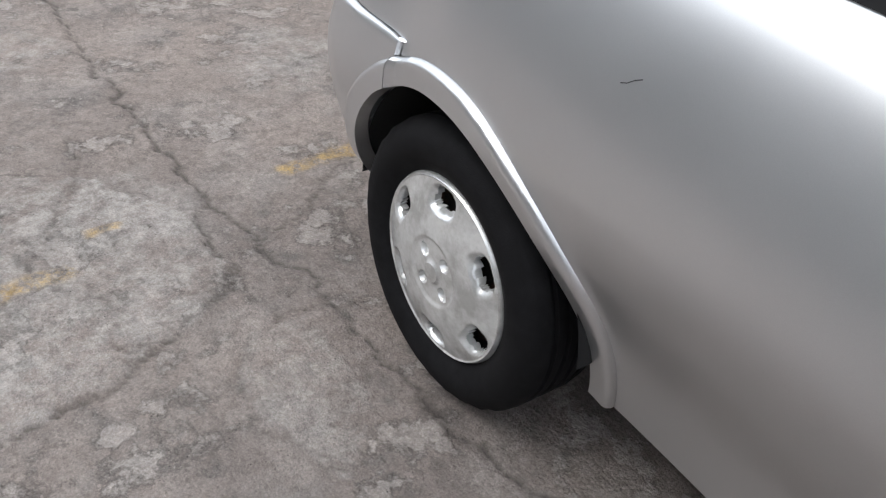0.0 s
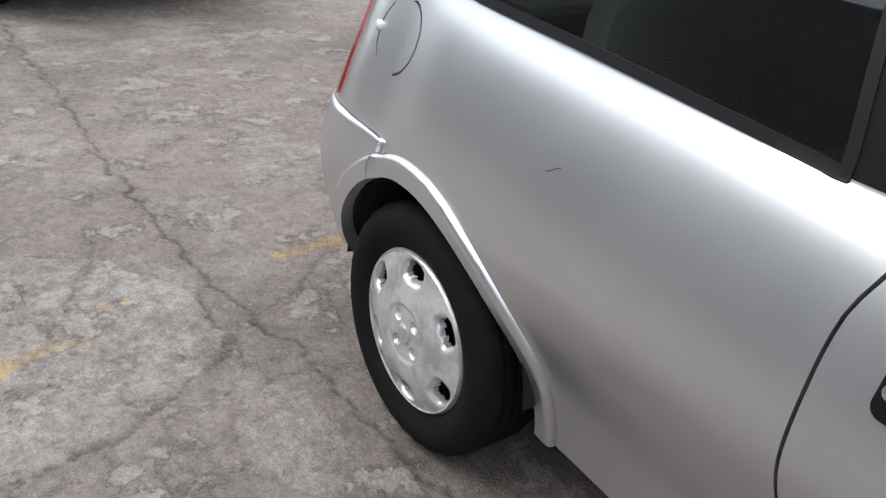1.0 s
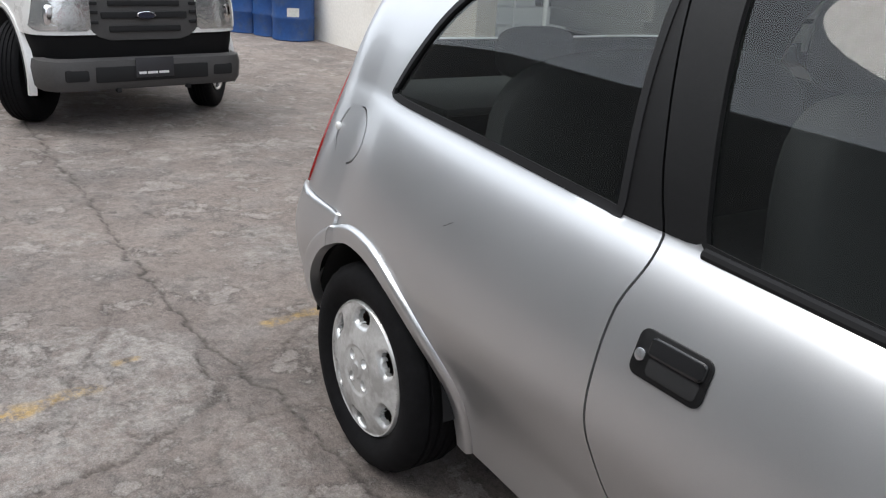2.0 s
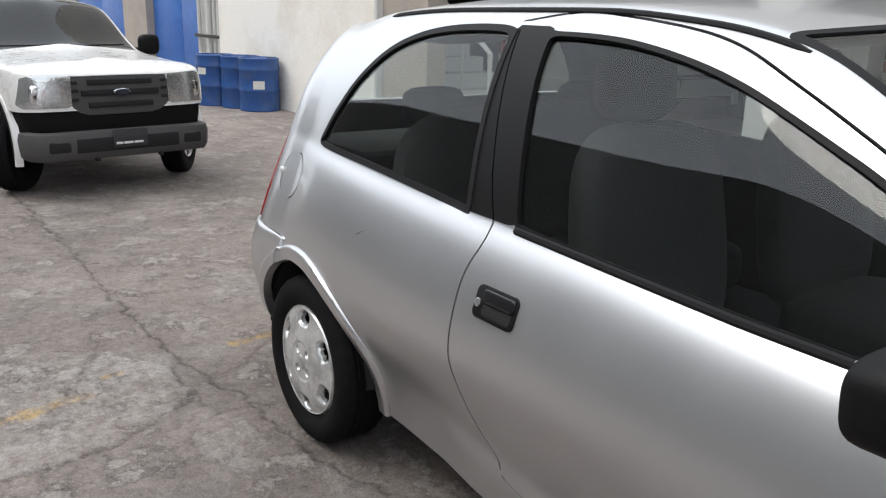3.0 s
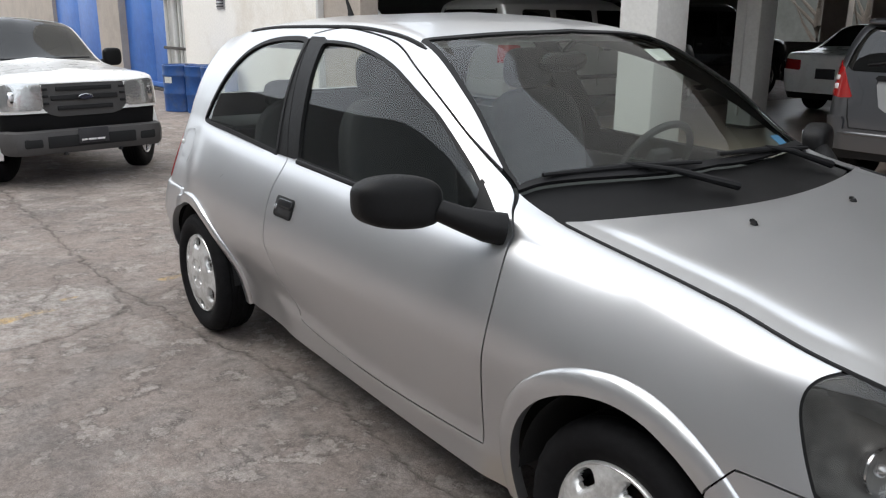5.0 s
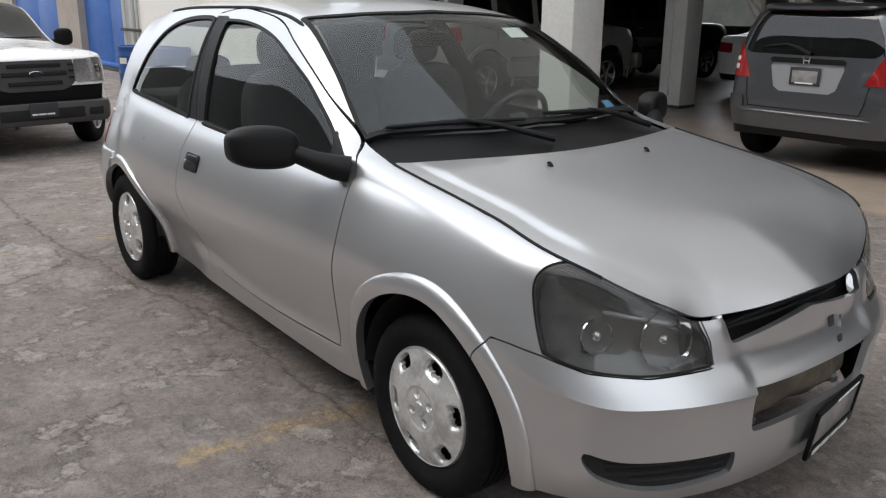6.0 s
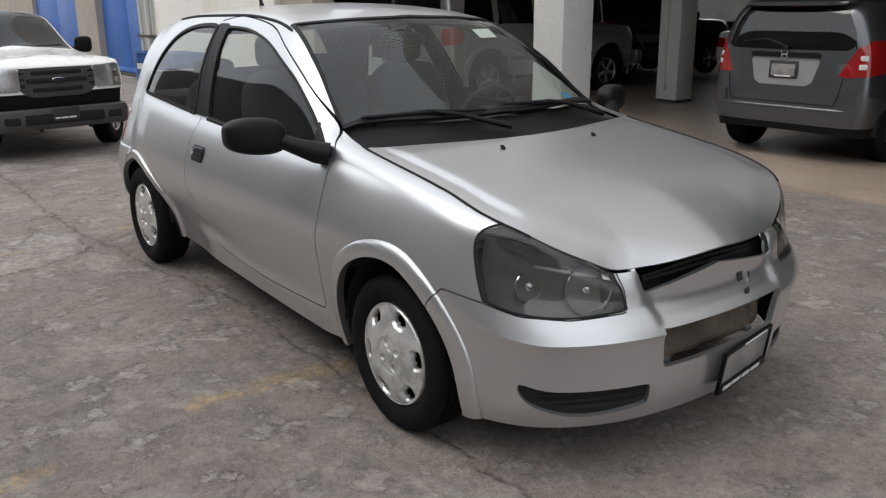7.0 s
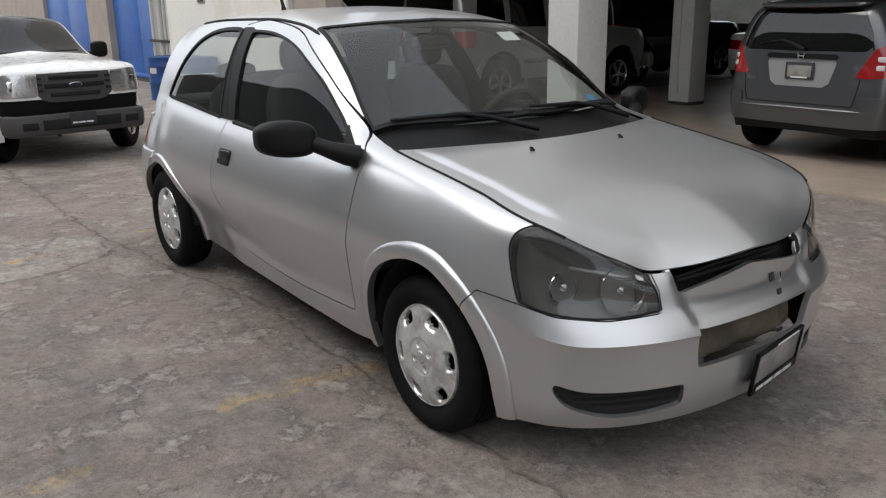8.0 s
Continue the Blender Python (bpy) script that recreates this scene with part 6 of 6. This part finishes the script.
def wagon(name, label, m, paint, scale_z=1.0):
    """A boxy sport utility wagon."""
    s0, s1 = .22, 3.0
    k = scale_z
    lv = [
        (pch((s0 - 1, .76), (s1, .76), (s1 + 1, .76)), pch((s0 - 1, .38), (s1, .36), (s1 + 1, .40))),
        (pch((s0 - 1, .80), (s1, .80), (s1 + 1, .80)), pch((s0 - 1, .55), (s1, .55), (s1 + 1, .55))),
        (pch((s0 - 1, .82), (s1, .82), (s1 + 1, .81)), pch((s0 - 1, .80), (s1, .80), (s1 + 1, .75))),
        (pch((s0 - 1, .78), (s1, .77), (s1 + 1, .77)), pch((s0 - 1, 1.06), (s1, 1.02), (s1 + 1, .95))),
        (pch((s0 - 1, .64), (s0, .66), (2.2, .64), (2.75, .70), (s1, .70), (s1 + 1, .70)), pch((s0 - 1, 1.55 * k), (2.15, 1.58 * k), (2.75, 1.10), (s1, 1.06), (s1 + 1, 1.0))),
        (pch((s0 - 1, .30), (s1, .36), (s1 + 1, .40)), pch((s0 - 1, 1.64 * k), (2.1, 1.65 * k), (2.85, 1.12), (s1, 1.09), (s1 + 1, 1.05))),
        (pch((s0 - 1, 0), (s1 + 1, 0)), pch((s0 - 1, 1.66 * k), (2.1, 1.67 * k), (2.9, 1.125), (s1, 1.10), (s1 + 1, 1.10))),
    ]
    t = 1.50 * k
    cuts = {
        "pane_c": side([(.28, 1.12), (.28, 1.12), (.84, 1.11), (.84, 1.11), (.84, t), (.84, t), (.36, t), (.36, t)], 4.0),
        "pane_b": side([(.94, 1.11), (.94, 1.11), (1.62, 1.10), (1.62, 1.10), (1.62, t), (1.62, t), (.94, t), (.94, t)], 4.0),
        "pane_a": side([(1.72, 1.10), (1.72, 1.10), (2.60, 1.09), (2.60, 1.09), (2.22, t), (2.22, t), (1.72, t), (1.72, t)], 4.0),
        "screen": lambda P, U, S: np.maximum((4.06 - U) * .2, np.maximum(2.2 - P[:, 0], P[:, 0] - 2.8)),
        "back": end([(-1, 1.10), (.60, 1.10), (.56, t), (-1, t)], lambda P, U, S: (S < .1) & (U < 4.4)),
        "lamp": lambda P, U, S: np.where(S < .25, inside(np.array([(.64, .84), (.95, .84), (.95, 1.06), (.64, 1.06)]))(np.stack([-P[:, 1] + np.maximum(0, P[:, 0]) * .6, P[:, 2]], 1)), .5),
    }
    w = {"lift": -.004}
    order = [("side_window", "pane_c", GLASS_DARK, PAIR, w), ("side_window", "pane_b", GLASS_DARK, PAIR, w), ("side_window", "pane_a", GLASS_DARK, PAIR, w), ("windscreen", "screen", GLASS_DARK, BOTH, w),
             ("rear_window", "back", GLASS_DARK, BOTH, w), ("tail_light", "lamp", RED, PAIR, {"lift": .01, "label": "red tail light"})]
    ob, sk = vehicle(name, label, m, (s0, s1, .22, 1.05, .82, 7, 5, lv, [3, 4, 5, 8, 4, 4], 80, 14, 14, None, 2),
                     ((.72, .36, .42), (3.22, .36, .42)), cuts, order, paint, ((.72, .70, .335, .335, 0), (3.22, .70, .335, .335, 0)), "five")
    for sgn in (-1, 1):
        part("side_mirror", superellipsoid((.12, .20, .17), 3.2, 20, 12), BLACK, ob).location = (2.45, sgn * .92, 1.14)
        for x in (.90, 1.67, 2.62):
            part("door_gap", bm_box((.006, .012, .62), (x, sgn * .806, .80), 0), SHELL, ob)
        for x in (1.04, 1.83):
            part("door_handle", bm_box((.13, .025, .035), (x, sgn * .815, .98), .008), BLACK, ob)
        for cx in (.72, 3.22):
            part("wheel_flare", bm_lathe([(.415, -.015), (.475, -.01), (.48, .04)], 40, "Y"), paint, ob).matrix_basis = pose(cx, sgn * .83, .36, 0, 0, 0 if sgn < 0 else 180)
            bmesh_flare(ob)
        part("roof_rail", bm_tube([(.3, sgn * .60, 1.66 * k), (.4, sgn * .60, 1.70 * k), (1.9, sgn * .60, 1.71 * k), (2.05, sgn * .60, 1.67 * k)], .014, 8), BLACK, ob)
        part("side_strip", bm_box((2.0, .02, .06), (1.95, sgn * .822, .62), .008), BLACK, ob)
    part("rear_bumper", bm_box((.16, 1.62, .22), (.03, 0, .52), .05), paint, ob)
    part("front_bumper", bm_box((.16, 1.62, .24), (4.0, 0, .52), .05), paint, ob)
    for y in (-.36, .36):
        part("seat_back", superellipsoid((.14, .48, .62), 4, 20, 12), CLOTH, ob).location = (1.75, y, 1.02)
    return ob


wagon("sport_utility_vehicle", "beige-silver boxy sport utility vehicle under the parking roof", pose(-5.36, 4.90, .045, 0, 0, 90), JEEP_PAINT)
wagon("sport_utility_vehicle", "black sport utility vehicle parked deep in shade", pose(-6.45, 9.16, .045, 0, 0, 90), NIGHT_PAINT, 1.02)


def saloon():
    s0, s1 = .45, 3.3
    lv = [
        (pch((s0 - 1, .70), (s1, .72), (s1 + 1, .70)), pch((s0 - 1, .24), (s1, .22), (s1 + 1, .22))),
        (pch((s0 - 1, .76), (s1, .76), (s1 + 1, .76)), pch((s0 - 1, .40), (s1, .38), (s1 + 1, .38))),
        (pch((s0 - 1, .79), (s1, .79), (s1 + 1, .77)), pch((s0 - 1, .62), (s1, .60), (s1 + 1, .55))),
        (pch((s0 - 1, .74), (s1, .75), (s1 + 1, .72)), pch((s0 - 1, .86), (s0, .90), (s1, .82), (s1 + 1, .70))),
        (pch((s0 - 1, .66), (.7, .62), (1.2, .54), (2.3, .54), (3.0, .62), (s1, .64), (s1 + 1, .62)), pch((s0 - 1, .90), (s0, .93), (.75, .97), (1.35, 1.28), (2.2, 1.30), (2.95, .92), (s1, .88), (s1 + 1, .76))),
        (pch((s0 - 1, .32), (s1, .36), (s1 + 1, .36)), pch((s0 - 1, .925), (s0, .945), (.75, .985), (1.4, 1.33), (2.2, 1.34), (3.0, .94), (s1, .90), (s1 + 1, .86))),
        (pch((s0 - 1, 0), (s1 + 1, 0)), pch((s0 - 1, .95), (s0, .95), (.75, .99), (1.4, 1.34), (2.2, 1.35), (3.05, .95), (s1, .91), (s1 + 1, .91))),
    ]
    cuts = {
        "back": lambda P, U, S: np.maximum((4.08 - U) * .2, np.maximum(.80 - P[:, 0], P[:, 0] - 1.36)),
        "screen": lambda P, U, S: np.maximum((4.08 - U) * .2, np.maximum(2.25 - P[:, 0], P[:, 0] - 2.95)),
        "panes": side([(1.0, .96), (1.0, .96), (2.75, .90), (2.75, .90), (2.25, 1.24), (1.9, 1.27), (1.4, 1.25)], 4.0),
        "lamp": lambda P, U, S: np.where(S < .6, inside(np.array([(.40, .66), (.95, .68), (.95, .83), (.42, .81)]))(np.stack([-P[:, 1] + np.maximum(0, P[:, 0] - .05), P[:, 2]], 1)), .5),
        "chin": lambda P, U, S: np.where(S < .4, P[:, 2] - .33, .5),
    }
    w = {"lift": -.003}
    order = [("rear_window", "back", GLASS_DARK, BOTH, w), ("windscreen", "screen", GLASS_DARK, BOTH, w), ("side_window", "panes", GLASS_DARK, PAIR, w), ("tail_light", "lamp", RED, PAIR, {"lift": .006, "label": "slim red tail light"}), ("diffuser", "chin", BLACK, BOTH, {})]
    ob, sk = vehicle("saloon_car", "white saloon car parked in the shaded row behind", pose(-3.10, 9.85, .045, 0, 0, 90), (s0, s1, .45, .9, .79, 4.5, 3, lv, [4, 5, 6, 6, 4, 4], 70, 14, 30, None, 3),
                     ((1.0, .30, .36), (3.7, .30, .36)), cuts, order, WHITE_PAINT, ((1.0, .68, .31, .31, 0), (3.6, .68, .31, .31, 0)), "five")
    part("dealer_plate", bm_box((.012, .30, .15), (-.012, 0, .62), .004), INK, ob)
    return ob


saloon()
